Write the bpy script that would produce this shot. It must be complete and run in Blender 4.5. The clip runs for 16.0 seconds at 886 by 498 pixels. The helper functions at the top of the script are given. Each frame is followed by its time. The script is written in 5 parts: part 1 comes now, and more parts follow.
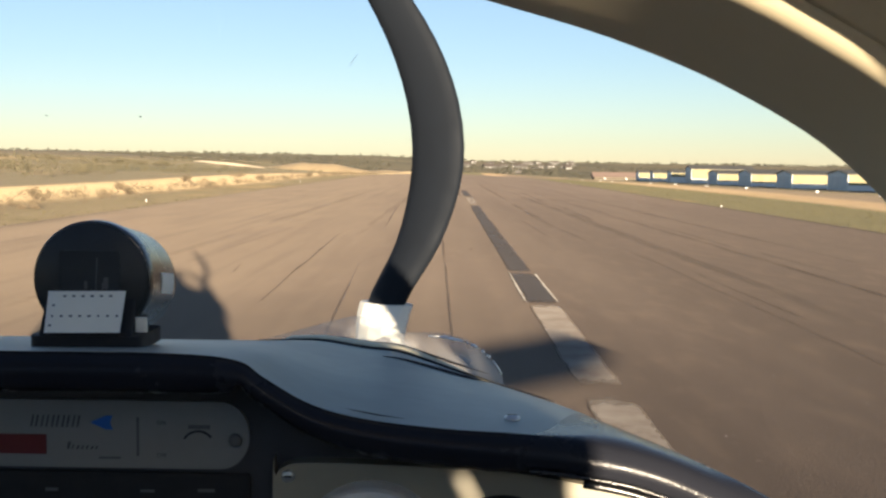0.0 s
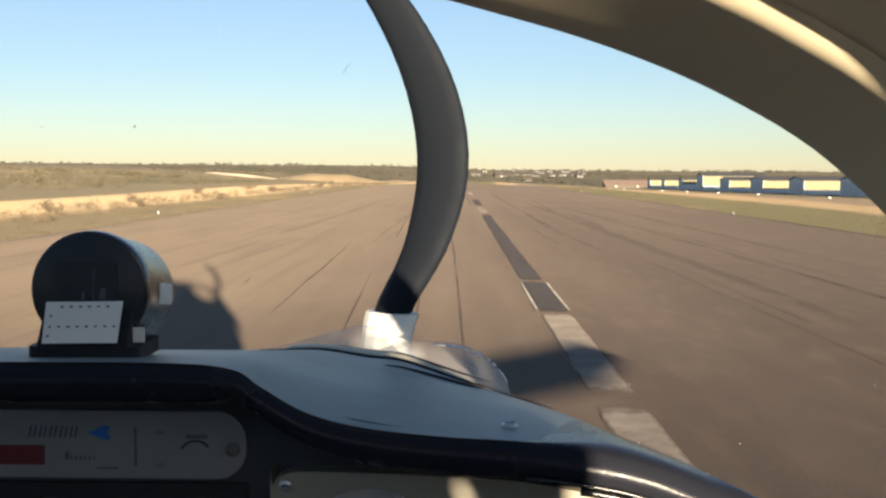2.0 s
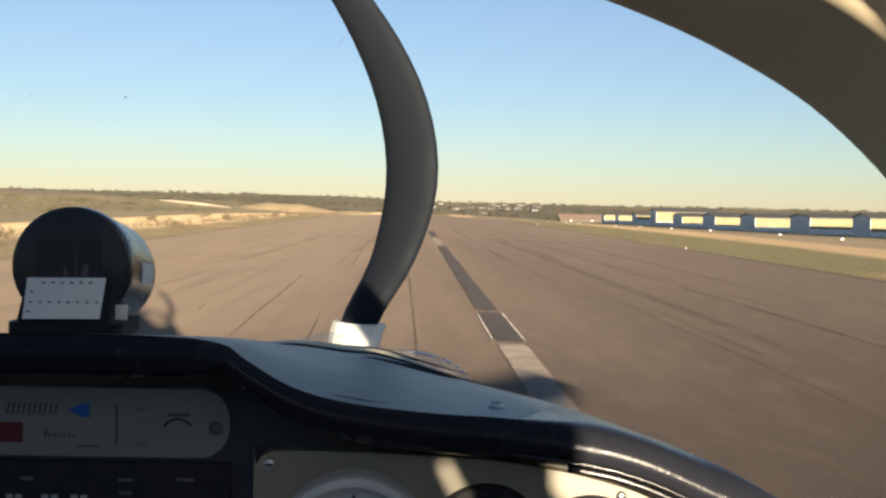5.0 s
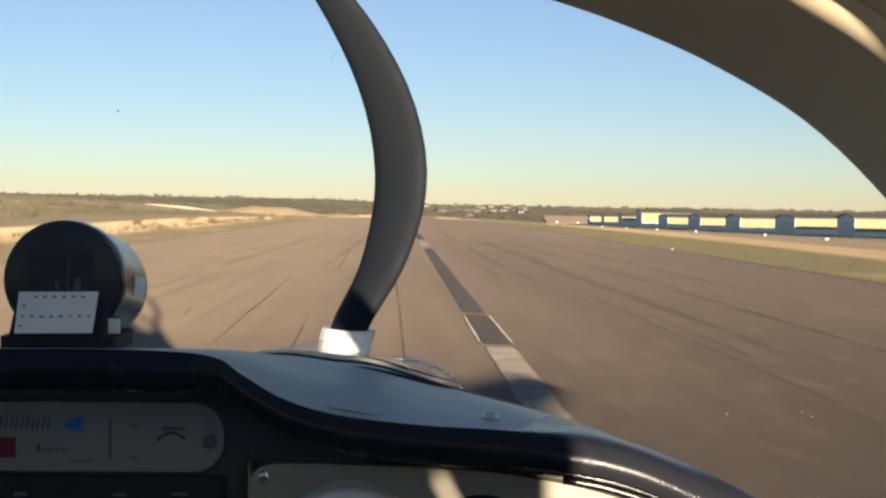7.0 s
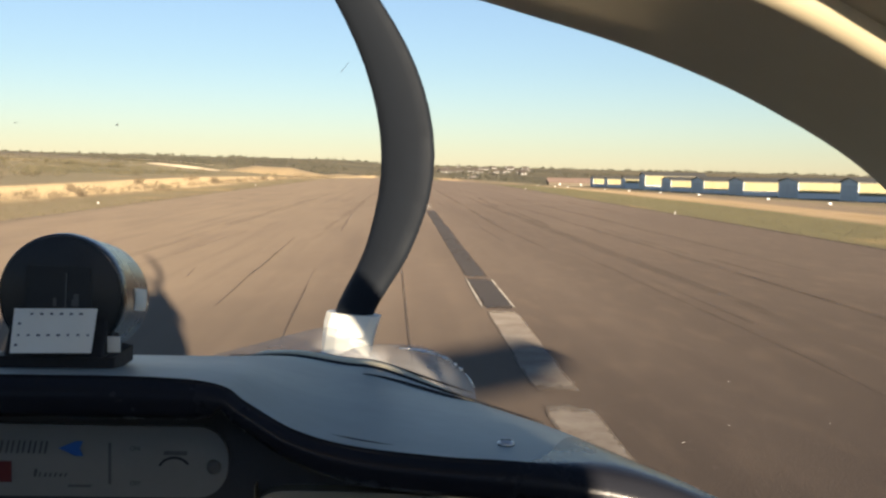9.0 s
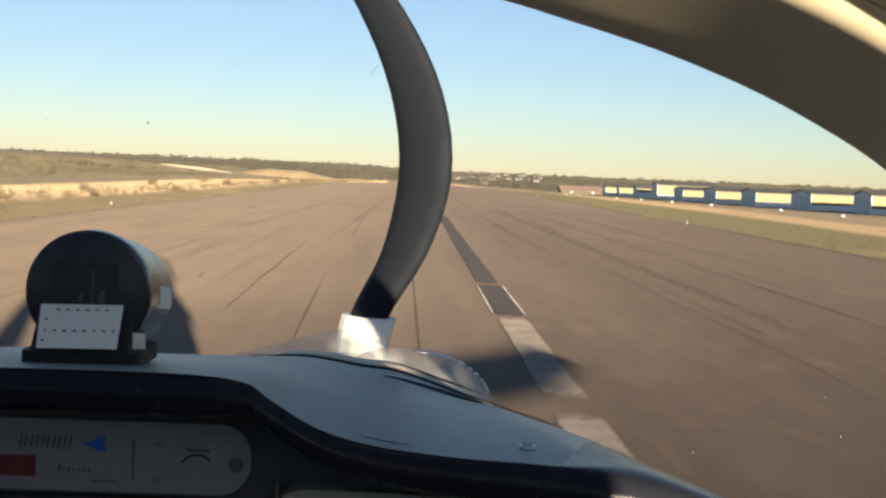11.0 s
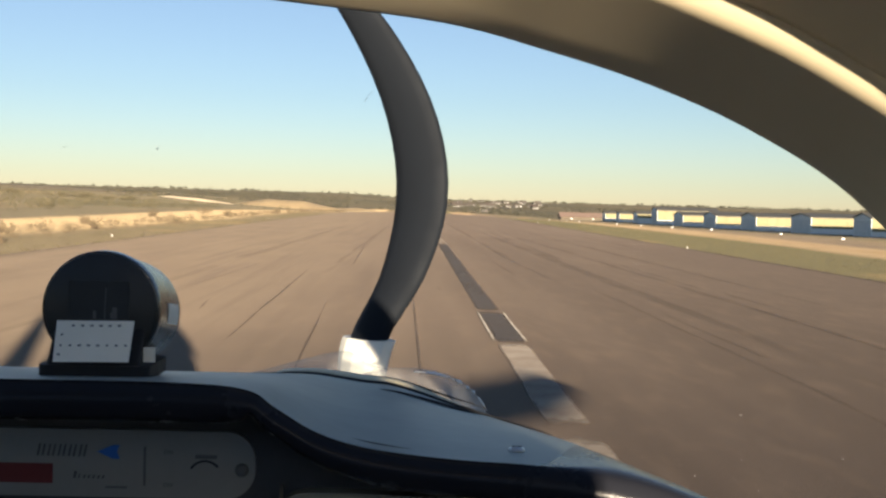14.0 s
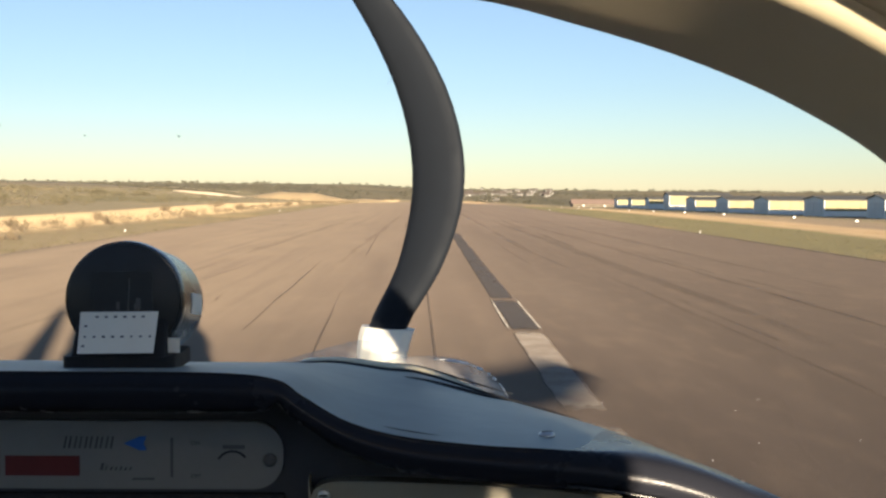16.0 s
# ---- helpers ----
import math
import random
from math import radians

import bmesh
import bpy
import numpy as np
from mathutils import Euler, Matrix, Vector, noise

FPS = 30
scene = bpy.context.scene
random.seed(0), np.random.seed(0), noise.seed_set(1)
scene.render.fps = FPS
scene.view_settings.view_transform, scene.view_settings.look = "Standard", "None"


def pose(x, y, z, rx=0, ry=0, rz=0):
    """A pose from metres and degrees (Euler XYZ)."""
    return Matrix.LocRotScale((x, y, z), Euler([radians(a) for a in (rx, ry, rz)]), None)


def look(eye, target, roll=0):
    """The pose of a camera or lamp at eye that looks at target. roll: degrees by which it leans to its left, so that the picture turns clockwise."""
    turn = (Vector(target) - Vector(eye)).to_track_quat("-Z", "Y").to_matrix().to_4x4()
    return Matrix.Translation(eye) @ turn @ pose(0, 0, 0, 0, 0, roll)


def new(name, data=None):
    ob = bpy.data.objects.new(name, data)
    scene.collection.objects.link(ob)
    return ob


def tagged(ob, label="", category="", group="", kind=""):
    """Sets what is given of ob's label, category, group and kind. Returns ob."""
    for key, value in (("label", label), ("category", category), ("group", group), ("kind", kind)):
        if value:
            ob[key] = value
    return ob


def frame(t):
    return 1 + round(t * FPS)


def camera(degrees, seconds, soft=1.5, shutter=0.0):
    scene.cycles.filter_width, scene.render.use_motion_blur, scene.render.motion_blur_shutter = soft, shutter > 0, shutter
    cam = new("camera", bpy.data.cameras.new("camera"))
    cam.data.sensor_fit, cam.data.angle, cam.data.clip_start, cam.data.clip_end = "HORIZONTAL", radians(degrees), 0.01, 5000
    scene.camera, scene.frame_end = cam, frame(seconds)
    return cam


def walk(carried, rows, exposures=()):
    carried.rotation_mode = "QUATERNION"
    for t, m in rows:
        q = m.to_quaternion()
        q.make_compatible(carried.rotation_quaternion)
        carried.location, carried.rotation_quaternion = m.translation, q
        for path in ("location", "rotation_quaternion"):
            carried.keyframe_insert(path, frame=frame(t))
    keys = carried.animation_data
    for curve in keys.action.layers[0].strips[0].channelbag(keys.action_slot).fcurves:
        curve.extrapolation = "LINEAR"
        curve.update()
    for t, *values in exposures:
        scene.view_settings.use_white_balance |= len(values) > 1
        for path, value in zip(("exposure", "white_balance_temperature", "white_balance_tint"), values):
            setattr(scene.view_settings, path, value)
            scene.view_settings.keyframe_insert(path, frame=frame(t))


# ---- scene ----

# ---------------------------------------------------------------- camera
cam = camera(44.0, 16.0, soft=2.5)
PATH = [
    (0.0, pose(0.0179, -0.0051, 1.7784, 85.548, -0.891, 0.111)),
    (0.5, pose(0.0218, -0.0015, 1.7744, 85.630, -0.834, 0.168)),
    (1.0, pose(0.0243, 0.0035, 1.7782, 85.621, -0.756, 0.194)),
    (1.5, pose(0.0283, -0.0008, 1.7826, 85.766, -0.357, 0.367)),
    (2.0, pose(0.0293, -0.0042, 1.7771, 86.035, -0.354, 0.692)),
    (2.5, pose(0.0286, -0.0018, 1.7792, 86.146, -0.248, 0.517)),
    (3.0, pose(0.0206, -0.0030, 1.7793, 86.292, -0.480, -0.298)),
    (3.5, pose(-0.0015, -0.0128, 1.7501, 86.975, -1.237, -1.318)),
    (4.0, pose(-0.0105, -0.0132, 1.7370, 87.607, -1.622, -2.055)),
    (4.5, pose(-0.0167, -0.0124, 1.7491, 87.613, -1.276, -2.624)),
    (5.0, pose(0.0061, -0.0075, 1.7398, 87.727, -1.289, -1.620)),
    (7.5, pose(0.0003, -0.0073, 1.7526, 87.860, -0.884, -2.471)),
    (8.0, pose(0.0097, 0.0108, 1.7847, 85.905, -0.778, -2.363)),
    (8.5, pose(0.0034, 0.0161, 1.7718, 84.922, -1.027, -2.059)),
    (9.0, pose(-0.0070, 0.0308, 1.7838, 85.832, -1.394, -2.202)),
    (11.5, pose(-0.0167, 0.0277, 1.7814, 86.118, -2.504, -1.568)),
    (12.0, pose(-0.0115, 0.0356, 1.7867, 85.909, -2.258, -2.237)),
    (12.5, pose(-0.0284, 0.0330, 1.7708, 86.046, -2.430, -2.499)),
    (13.0, pose(-0.0218, 0.0240, 1.7695, 86.496, -2.429, -2.111)),
    (13.5, pose(-0.0114, 0.0169, 1.7650, 87.131, -1.741, -1.921)),
    (14.0, pose(-0.0112, -0.0204, 1.7754, 87.590, -1.601, -1.571)),
    (14.5, pose(-0.0239, -0.0315, 1.7745, 87.485, -1.313, -0.977)),
    (15.0, pose(-0.0197, -0.0184, 1.7843, 87.272, -0.209, -1.104)),
    (15.5, pose(-0.0123, -0.0096, 1.7757, 87.221, -0.080, -1.527)),
    (16.0, pose(-0.0205, -0.0102, 1.7710, 87.030, -0.541, -0.982)),
]
walk(cam, PATH, [(0.0, 1.48), (3.0, 1.35), (5.0, 1.30), (7.5, 1.29), (8.5, 1.26), (9.0, 1.38), (11.5, 1.36), (12.5, 1.38), (13.5, 1.34), (14.0, 1.30), (15.0, 1.26), (15.5, 1.31), (16.0, 1.50)])

# ---------------------------------------------------------------- light
SUN_FROM = Vector((0.237, -0.972, 0.110)).normalized()
world = bpy.data.worlds.new("sky")
scene.world = world
world.use_nodes = True
wn, wl = world.node_tree.nodes, world.node_tree.links
sky = wn.new("ShaderNodeTexSky")
sky.sky_type = "NISHITA"
sky.sun_disc = False
sky.sun_elevation = math.asin(SUN_FROM.z)
sky.sun_rotation = math.atan2(SUN_FROM.x, SUN_FROM.y)
sky.altitude = 900
sky.air_density, sky.dust_density, sky.ozone_density = 1.0, 0.15, 2.1
haze = wn.new("ShaderNodeMix")
haze.data_type, haze.blend_type = "RGBA", "MULTIPLY"
haze.inputs[0].default_value = 1.0
haze.inputs[7].default_value = (0.97, 0.985, 1.14, 1)
dull = wn.new("ShaderNodeHueSaturation")
dull.inputs["Saturation"].default_value = 0.84
wl.new(sky.outputs[0], dull.inputs["Color"])
wl.new(dull.outputs[0], haze.inputs[6])
wl.new(haze.outputs[2], wn["Background"].inputs[0])
wn["Background"].inputs[1].default_value = 0.068
sun = new("sun", bpy.data.lights.new("sun", "SUN"))
sun.data.energy, sun.data.angle, sun.data.color = 6.0, radians(0.6), (1.0, 0.83, 0.62)
sun.matrix_world = look(SUN_FROM * 50, (0, 0, 0))

# ---------------------------------------------------------------- materials
def material(name, colour, rough=0.6, metal=0.0, second=None, scale=20.0, mix=0.5, bump=0.0, bump_scale=200.0,
             stretch=(1, 1, 1), specular=0.5, coat=0.0):
    """A surface with two scales of colour variation and a fine relief."""
    m = bpy.data.materials.new(name)
    m.use_nodes = True
    n, l = m.node_tree.nodes, m.node_tree.links
    b = n["Principled BSDF"]
    b.inputs["Roughness"].default_value = rough
    b.inputs["Metallic"].default_value = metal
    b.inputs["Specular IOR Level"].default_value = specular
    b.inputs["Coat Weight"].default_value = coat
    b.inputs["Coat Roughness"].default_value = 0.22
    second = second or tuple(c * 0.75 for c in colour)
    tc, mp = n.new("ShaderNodeTexCoord"), n.new("ShaderNodeMapping")
    mp.inputs["Scale"].default_value = stretch
    l.new(tc.outputs["Object"], mp.inputs["Vector"])
    big, small = n.new("ShaderNodeTexNoise"), n.new("ShaderNodeTexNoise")
    big.inputs["Scale"].default_value, big.inputs["Detail"].default_value = scale, 6
    small.inputs["Scale"].default_value, small.inputs["Detail"].default_value = scale * 9, 4
    l.new(mp.outputs[0], big.inputs["Vector"])
    l.new(mp.outputs[0], small.inputs["Vector"])
    add = n.new("ShaderNodeMath")
    add.operation = "MULTIPLY_ADD"
    add.inputs[1].default_value = 0.35
    l.new(small.outputs[0], add.inputs[0])
    l.new(big.outputs[0], add.inputs[2])
    ramp = n.new("ShaderNodeMapRange")
    ramp.inputs[1].default_value, ramp.inputs[2].default_value = 0.45, 0.95
    ramp.inputs[4].default_value = mix
    l.new(add.outputs[0], ramp.inputs[0])
    mixer = n.new("ShaderNodeMix")
    mixer.data_type = "RGBA"
    mixer.inputs[6].default_value, mixer.inputs[7].default_value = (*colour, 1), (*second, 1)
    l.new(ramp.outputs[0], mixer.inputs[0])
    l.new(mixer.outputs[2], b.inputs["Base Color"])
    gloss = n.new("ShaderNodeMapRange")
    gloss.inputs[1].default_value, gloss.inputs[2].default_value = 0.45, 0.95
    gloss.inputs[3].default_value, gloss.inputs[4].default_value = max(0.02, rough - 0.05), min(1.0, rough + 0.14)
    l.new(add.outputs[0], gloss.inputs[0])
    l.new(gloss.outputs[0], b.inputs["Roughness"])
    if bump:
        grain, bp = n.new("ShaderNodeTexNoise"), n.new("ShaderNodeBump")
        grain.inputs["Scale"].default_value, grain.inputs["Detail"].default_value = bump_scale, 3
        bp.inputs["Strength"].default_value, bp.inputs["Distance"].default_value = bump, 0.3 / bump_scale
        l.new(mp.outputs[0], grain.inputs["Vector"])
        l.new(grain.outputs[0], bp.inputs["Height"])
        l.new(bp.outputs[0], b.inputs["Normal"])
    return m


def rgb_mix(n, l, fac, a, b):
    x = n.new("ShaderNodeMix")
    x.data_type = "RGBA"
    for sock, v in ((x.inputs[0], fac), (x.inputs[6], a), (x.inputs[7], b)):
        if isinstance(v, (int, float)):
            sock.default_value = v
        elif isinstance(v, tuple):
            sock.default_value = (*v, 1)
        else:
            l.new(v, sock)
    return x.outputs[2]


def noise_tex(n, l, vec, scale, detail=5, lo=0.4, hi=0.6, stretch=None):
    t, r = n.new("ShaderNodeTexNoise"), n.new("ShaderNodeMapRange")
    t.inputs["Scale"].default_value, t.inputs["Detail"].default_value = scale, detail
    if stretch:
        mp = n.new("ShaderNodeMapping")
        mp.inputs["Scale"].default_value = stretch
        l.new(vec, mp.inputs[0])
        vec = mp.outputs[0]
    l.new(vec, t.inputs["Vector"])
    r.inputs[1].default_value, r.inputs[2].default_value = lo, hi
    l.new(t.outputs[0], r.inputs[0])
    return r.outputs[0]


def math_node(n, l, op, a, b=None, c=None):
    x = n.new("ShaderNodeMath")
    x.operation = op
    for sock, v in zip(x.inputs, (a, b, c)):
        if v is None:
            continue
        if isinstance(v, (int, float)):
            sock.default_value = v
        else:
            l.new(v, sock)
    return x.outputs[0]


def land_material():
    """Bare sand strips, dry grass, green verges and scrub, laid out along the runway."""
    m = bpy.data.materials.new("land")
    m.use_nodes = True
    n, l = m.node_tree.nodes, m.node_tree.links
    b = n["Principled BSDF"]
    b.inputs["Roughness"].default_value = 0.95
    b.inputs["Diffuse Roughness"].default_value = 1.0
    b.inputs["Specular IOR Level"].default_value = 0.15
    tc, sep = n.new("ShaderNodeTexCoord"), n.new("ShaderNodeSeparateXYZ")
    vec = tc.outputs["Object"]
    l.new(vec, sep.inputs[0])
    wav = noise_tex(n, l, vec, 0.05, 6, 0.2, 0.8, (1, 0.35, 1))
    fine = noise_tex(n, l, vec, 0.9, 6, 0.2, 0.8, (1, 0.5, 1))
    x = math_node(n, l, "MULTIPLY_ADD", wav, 5.0, sep.outputs[0])
    x = math_node(n, l, "MULTIPLY_ADD", fine, 1.6, x)
    x = math_node(n, l, "SUBTRACT", x, 3.3)
    ramp = n.new("ShaderNodeValToRGB")
    mp = n.new("ShaderNodeMapRange")
    mp.inputs[1].default_value, mp.inputs[2].default_value = -100, 150
    l.new(x, mp.inputs[0])
    l.new(mp.outputs[0], ramp.inputs[0])
    scrub, sand, drygrass, green = (0.135, 0.114, 0.076), (0.450, 0.335, 0.190), (0.180, 0.138, 0.085), (0.122, 0.107, 0.058)
    dirt, grey = (0.290, 0.210, 0.125), (0.160, 0.125, 0.090)
    verge = (0.150, 0.120, 0.074)
    stops = [(-100, scrub), (-27.5, scrub), (-25.5, sand), (-16.6, sand), (-15.6, drygrass), (-14.0, verge), (-9, verge),
             (13, green), (22.5, green), (24.5, dirt), (33, dirt), (38, grey), (60, grey), (63, scrub), (150, scrub)]
    e = ramp.color_ramp.elements
    while len(e) < len(stops):
        e.new(0.5)
    for k, (pos, col) in enumerate(stops):
        e[k].position = (pos + 100) / 250
        e[k].color = (*col, 1)
    c = ramp.outputs[0]
    # patches of bare soil in the grass and of grass in the sand
    patch = noise_tex(n, l, vec, 0.12, 8, 0.56, 0.66, (1, 0.4, 1))
    c = rgb_mix(n, l, math_node(n, l, "MULTIPLY", patch, 0.6), c, (0.250, 0.180, 0.090))
    tuft = noise_tex(n, l, vec, 0.55, 8, 0.55, 0.70)
    c = rgb_mix(n, l, math_node(n, l, "MULTIPLY", tuft, 0.35), c, (0.085, 0.070, 0.030))
    far = noise_tex(n, l, vec, 0.022, 7, 0.46, 0.60, (1, 0.5, 1))
    away = n.new("ShaderNodeMapRange")
    away.inputs[1].default_value, away.inputs[2].default_value = 60, 200
    l.new(sep.outputs[1], away.inputs[0])
    wide = n.new("ShaderNodeMapRange")
    wide.inputs[1].default_value, wide.inputs[2].default_value = 30, 60
    l.new(math_node(n, l, "ABSOLUTE", sep.outputs[0]), wide.inputs[0])
    spread = math_node(n, l, "MAXIMUM", math_node(n, l, "MULTIPLY", away.outputs[0], wide.outputs[0]), 0.0)
    c = rgb_mix(n, l, math_node(n, l, "MULTIPLY", far, spread), c, (0.088, 0.078, 0.045))
    mid = noise_tex(n, l, vec, 0.03, 6, 0.60, 0.66, (1, 0.3, 1))
    c = rgb_mix(n, l, math_node(n, l, "MULTIPLY", mid, spread), c, (0.210, 0.160, 0.090))
    horizon = n.new("ShaderNodeMapRange")
    horizon.inputs[1].default_value, horizon.inputs[2].default_value = 620, 800
    l.new(sep.outputs[1], horizon.inputs[0])
    woods = noise_tex(n, l, vec, 0.006, 8, 0.35, 0.62, (1, 0.6, 1))
    woodcol = rgb_mix(n, l, woods, (0.050, 0.047, 0.034), (0.088, 0.074, 0.048))
    c = rgb_mix(n, l, horizon.outputs[0], c, woodcol)
    l.new(c, b.inputs["Base Color"])
    bp, g = n.new("ShaderNodeBump"), n.new("ShaderNodeTexNoise")
    g.inputs["Scale"].default_value, g.inputs["Detail"].default_value = 2.5, 8
    l.new(vec, g.inputs["Vector"])
    l.new(g.outputs[0], bp.inputs["Height"])
    bp.inputs["Strength"].default_value, bp.inputs["Distance"].default_value = 0.8, 0.2
    l.new(bp.outputs[0], b.inputs["Normal"])
    return m


def asphalt_material():
    """Worn, dusty asphalt with long stains and fine stone."""
    m = bpy.data.materials.new("asphalt")
    m.use_nodes = True
    n, l = m.node_tree.nodes, m.node_tree.links
    b = n["Principled BSDF"]
    b.inputs["Roughness"].default_value = 0.88
    b.inputs["Diffuse Roughness"].default_value = 1.0
    b.inputs["Specular IOR Level"].default_value = 0.2
    tc = n.new("ShaderNodeTexCoord")
    vec = tc.outputs["Object"]
    long = noise_tex(n, l, vec, 0.9, 6, 0.35, 0.68, (1, 0.035, 1))
    c = rgb_mix(n, l, long, (0.104, 0.080, 0.062), (0.088, 0.066, 0.052))
    blot = noise_tex(n, l, vec, 0.22, 7, 0.45, 0.72, (1, 0.4, 1))
    c = rgb_mix(n, l, math_node(n, l, "MULTIPLY", blot, 0.5), c, (0.130, 0.097, 0.072))
    rubber = noise_tex(n, l, vec, 1.6, 6, 0.58, 0.76, (1, 0.02, 1))
    c = rgb_mix(n, l, math_node(n, l, "MULTIPLY", rubber, 0.35), c, (0.056, 0.042, 0.035))
    side = n.new("ShaderNodeMapRange")
    side.inputs[1].default_value, side.inputs[2].default_value = 3.0, -5.0
    sep = n.new("ShaderNodeSeparateXYZ")
    l.new(vec, sep.inputs[0])
    l.new(math_node(n, l, "MULTIPLY_ADD", blot, 3.0, sep.outputs[0]), side.inputs[0])
    c = rgb_mix(n, l, math_node(n, l, "MULTIPLY", side.outputs[0], 0.75), c, (0.161, 0.124, 0.086))
    # darker base colour towards the right side and the near end
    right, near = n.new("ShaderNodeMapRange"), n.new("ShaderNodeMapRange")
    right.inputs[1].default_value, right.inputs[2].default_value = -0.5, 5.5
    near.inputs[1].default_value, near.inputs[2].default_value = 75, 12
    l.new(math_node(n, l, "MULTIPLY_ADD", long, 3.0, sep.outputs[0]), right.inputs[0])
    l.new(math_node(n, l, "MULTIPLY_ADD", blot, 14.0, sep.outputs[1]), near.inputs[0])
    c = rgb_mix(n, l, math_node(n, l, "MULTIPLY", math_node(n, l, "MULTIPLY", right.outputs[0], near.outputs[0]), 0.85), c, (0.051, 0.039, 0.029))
    streak = noise_tex(n, l, vec, 2.3, 7, 0.52, 0.70, (1, 0.03, 1))
    c = rgb_mix(n, l, math_node(n, l, "MULTIPLY", streak, 0.35), c, (0.064, 0.048, 0.037))
    mottle = noise_tex(n, l, vec, 0.75, 8, 0.42, 0.66, (1, 0.25, 1))
    c = rgb_mix(n, l, math_node(n, l, "MULTIPLY", mottle, 0.26), c, (0.066, 0.051, 0.040))
    crust = noise_tex(n, l, vec, 3.2, 8, 0.50, 0.72, (1, 0.3, 1))
    c = rgb_mix(n, l, math_node(n, l, "MULTIPLY", crust, 0.2), c, (0.168, 0.125, 0.087))
    stone = noise_tex(n, l, vec, 38, 4, 0.3, 0.7)
    c = rgb_mix(n, l, math_node(n, l, "MULTIPLY", stone, 0.38), c, (0.056, 0.042, 0.035))
    pale = noise_tex(n, l, vec, 14, 3, 0.66, 0.74)
    c = rgb_mix(n, l, math_node(n, l, "MULTIPLY", pale, 0.32), c, (0.159, 0.129, 0.100))
    l.new(c, b.inputs["Base Color"])
    bp, g = n.new("ShaderNodeBump"), n.new("ShaderNodeTexNoise")
    g.inputs["Scale"].default_value, g.inputs["Detail"].default_value = 60, 4
    l.new(vec, g.inputs["Vector"])
    l.new(g.outputs[0], bp.inputs["Height"])
    bp.inputs["Strength"].default_value, bp.inputs["Distance"].default_value = 0.35, 0.008
    l.new(bp.outputs[0], b.inputs["Normal"])
    return m


def worn_paint(name, colour, under, lo, hi, scale=3.0, gap=0.25, thick=1.0):
    """Old road paint, worn through in flakes to the asphalt below."""
    m = material(name, colour, 0.8, second=under, scale=scale, mix=1.0, bump=0.3, bump_scale=45)
    for node in m.node_tree.nodes:
        if node.bl_idname == "ShaderNodeMapRange" and node.inputs[4].default_value == 1.0:
            node.inputs[1].default_value, node.inputs[2].default_value = lo, hi
    m.node_tree.nodes["Principled BSDF"].inputs["Diffuse Roughness"].default_value = 1.0
    m.node_tree.nodes["Principled BSDF"].inputs["Specular IOR Level"].default_value = 0.2
    # the layer thins out towards its edges and in patches
    n, l = m.node_tree.nodes, m.node_tree.links
    cover = n.new("ShaderNodeAttribute")
    cover.attribute_name = "cover"
    co = n.new("ShaderNodeTexCoord")
    gaps = noise_tex(n, l, co.outputs["Object"], 1.1, 7, 0.30, 0.62, (1, 0.25, 1))
    grain = noise_tex(n, l, co.outputs["Object"], 9.0, 5, 0.2, 0.8)
    a = math_node(n, l, "MULTIPLY_ADD", gaps, gap, 1.0 - gap)
    a = math_node(n, l, "MULTIPLY", a, cover.outputs["Fac"])
    a = math_node(n, l, "MULTIPLY_ADD", grain, 0.9, math_node(n, l, "MULTIPLY_ADD", a, 2.2, -1.05))
    soft = n.new("ShaderNodeClamp")
    l.new(a, soft.inputs[0])
    l.new(math_node(n, l, "MULTIPLY", soft.outputs[0], thick), n["Principled BSDF"].inputs["Alpha"])
    return m


def clear_material(name="acrylic", mirror=0.008, haze=0.0):
    """Clear acrylic: nearly all light passes, a little is mirrored; haze mixes in a pale diffuse veil."""
    m = bpy.data.materials.new(name)
    m.use_nodes = True
    n, l = m.node_tree.nodes, m.node_tree.links
    out = n["Material Output"]
    t, g, mx = n.new("ShaderNodeBsdfTransparent"), n.new("ShaderNodeBsdfGlossy"), n.new("ShaderNodeMixShader")
    t.inputs[0].default_value = (0.97, 0.98, 0.98, 1)
    g.inputs["Roughness"].default_value = 0.04
    mx.inputs[0].default_value = mirror
    l.new(t.outputs[0], mx.inputs[1])
    l.new(g.outputs[0], mx.inputs[2])
    if haze:
        d, hz = n.new("ShaderNodeBsdfDiffuse"), n.new("ShaderNodeMixShader")
        d.inputs[0].default_value = (0.86, 0.80, 0.74, 1)
        nt = noise_tex(n, l, n.new("ShaderNodeTexCoord").outputs["Object"], 14.0, 4, 0.35, 0.75)
        l.new(math_node(n, l, "MULTIPLY_ADD", nt, haze * 0.7, haze * 0.6), hz.inputs[0])
        l.new(mx.outputs[0], hz.inputs[1])
        l.new(d.outputs[0], hz.inputs[2])
        mx = hz
    l.new(mx.outputs[0], out.inputs[0])
    return m


LAND, ASPHALT, ACRYLIC = land_material(), asphalt_material(), clear_material()
HAZY = clear_material("hazy_acrylic", 0.02, 0.24)
VINYL = material("navy_vinyl", (0.172, 0.202, 0.188), 0.42, second=(0.196, 0.225, 0.208), scale=5, bump=0.2, bump_scale=1200, specular=0.65)
PANEL_BLACK = material("black_panel", (0.050, 0.049, 0.052), 0.55, scale=30, bump=0.2, bump_scale=700)
PLATE_GREY = material("grey_plate", (0.215, 0.212, 0.200), 0.5, second=(0.188, 0.185, 0.175), scale=25)
PANEL_CREAM = material("cream_panel", (0.30, 0.272, 0.205), 0.45, second=(0.26, 0.237, 0.18), scale=18)
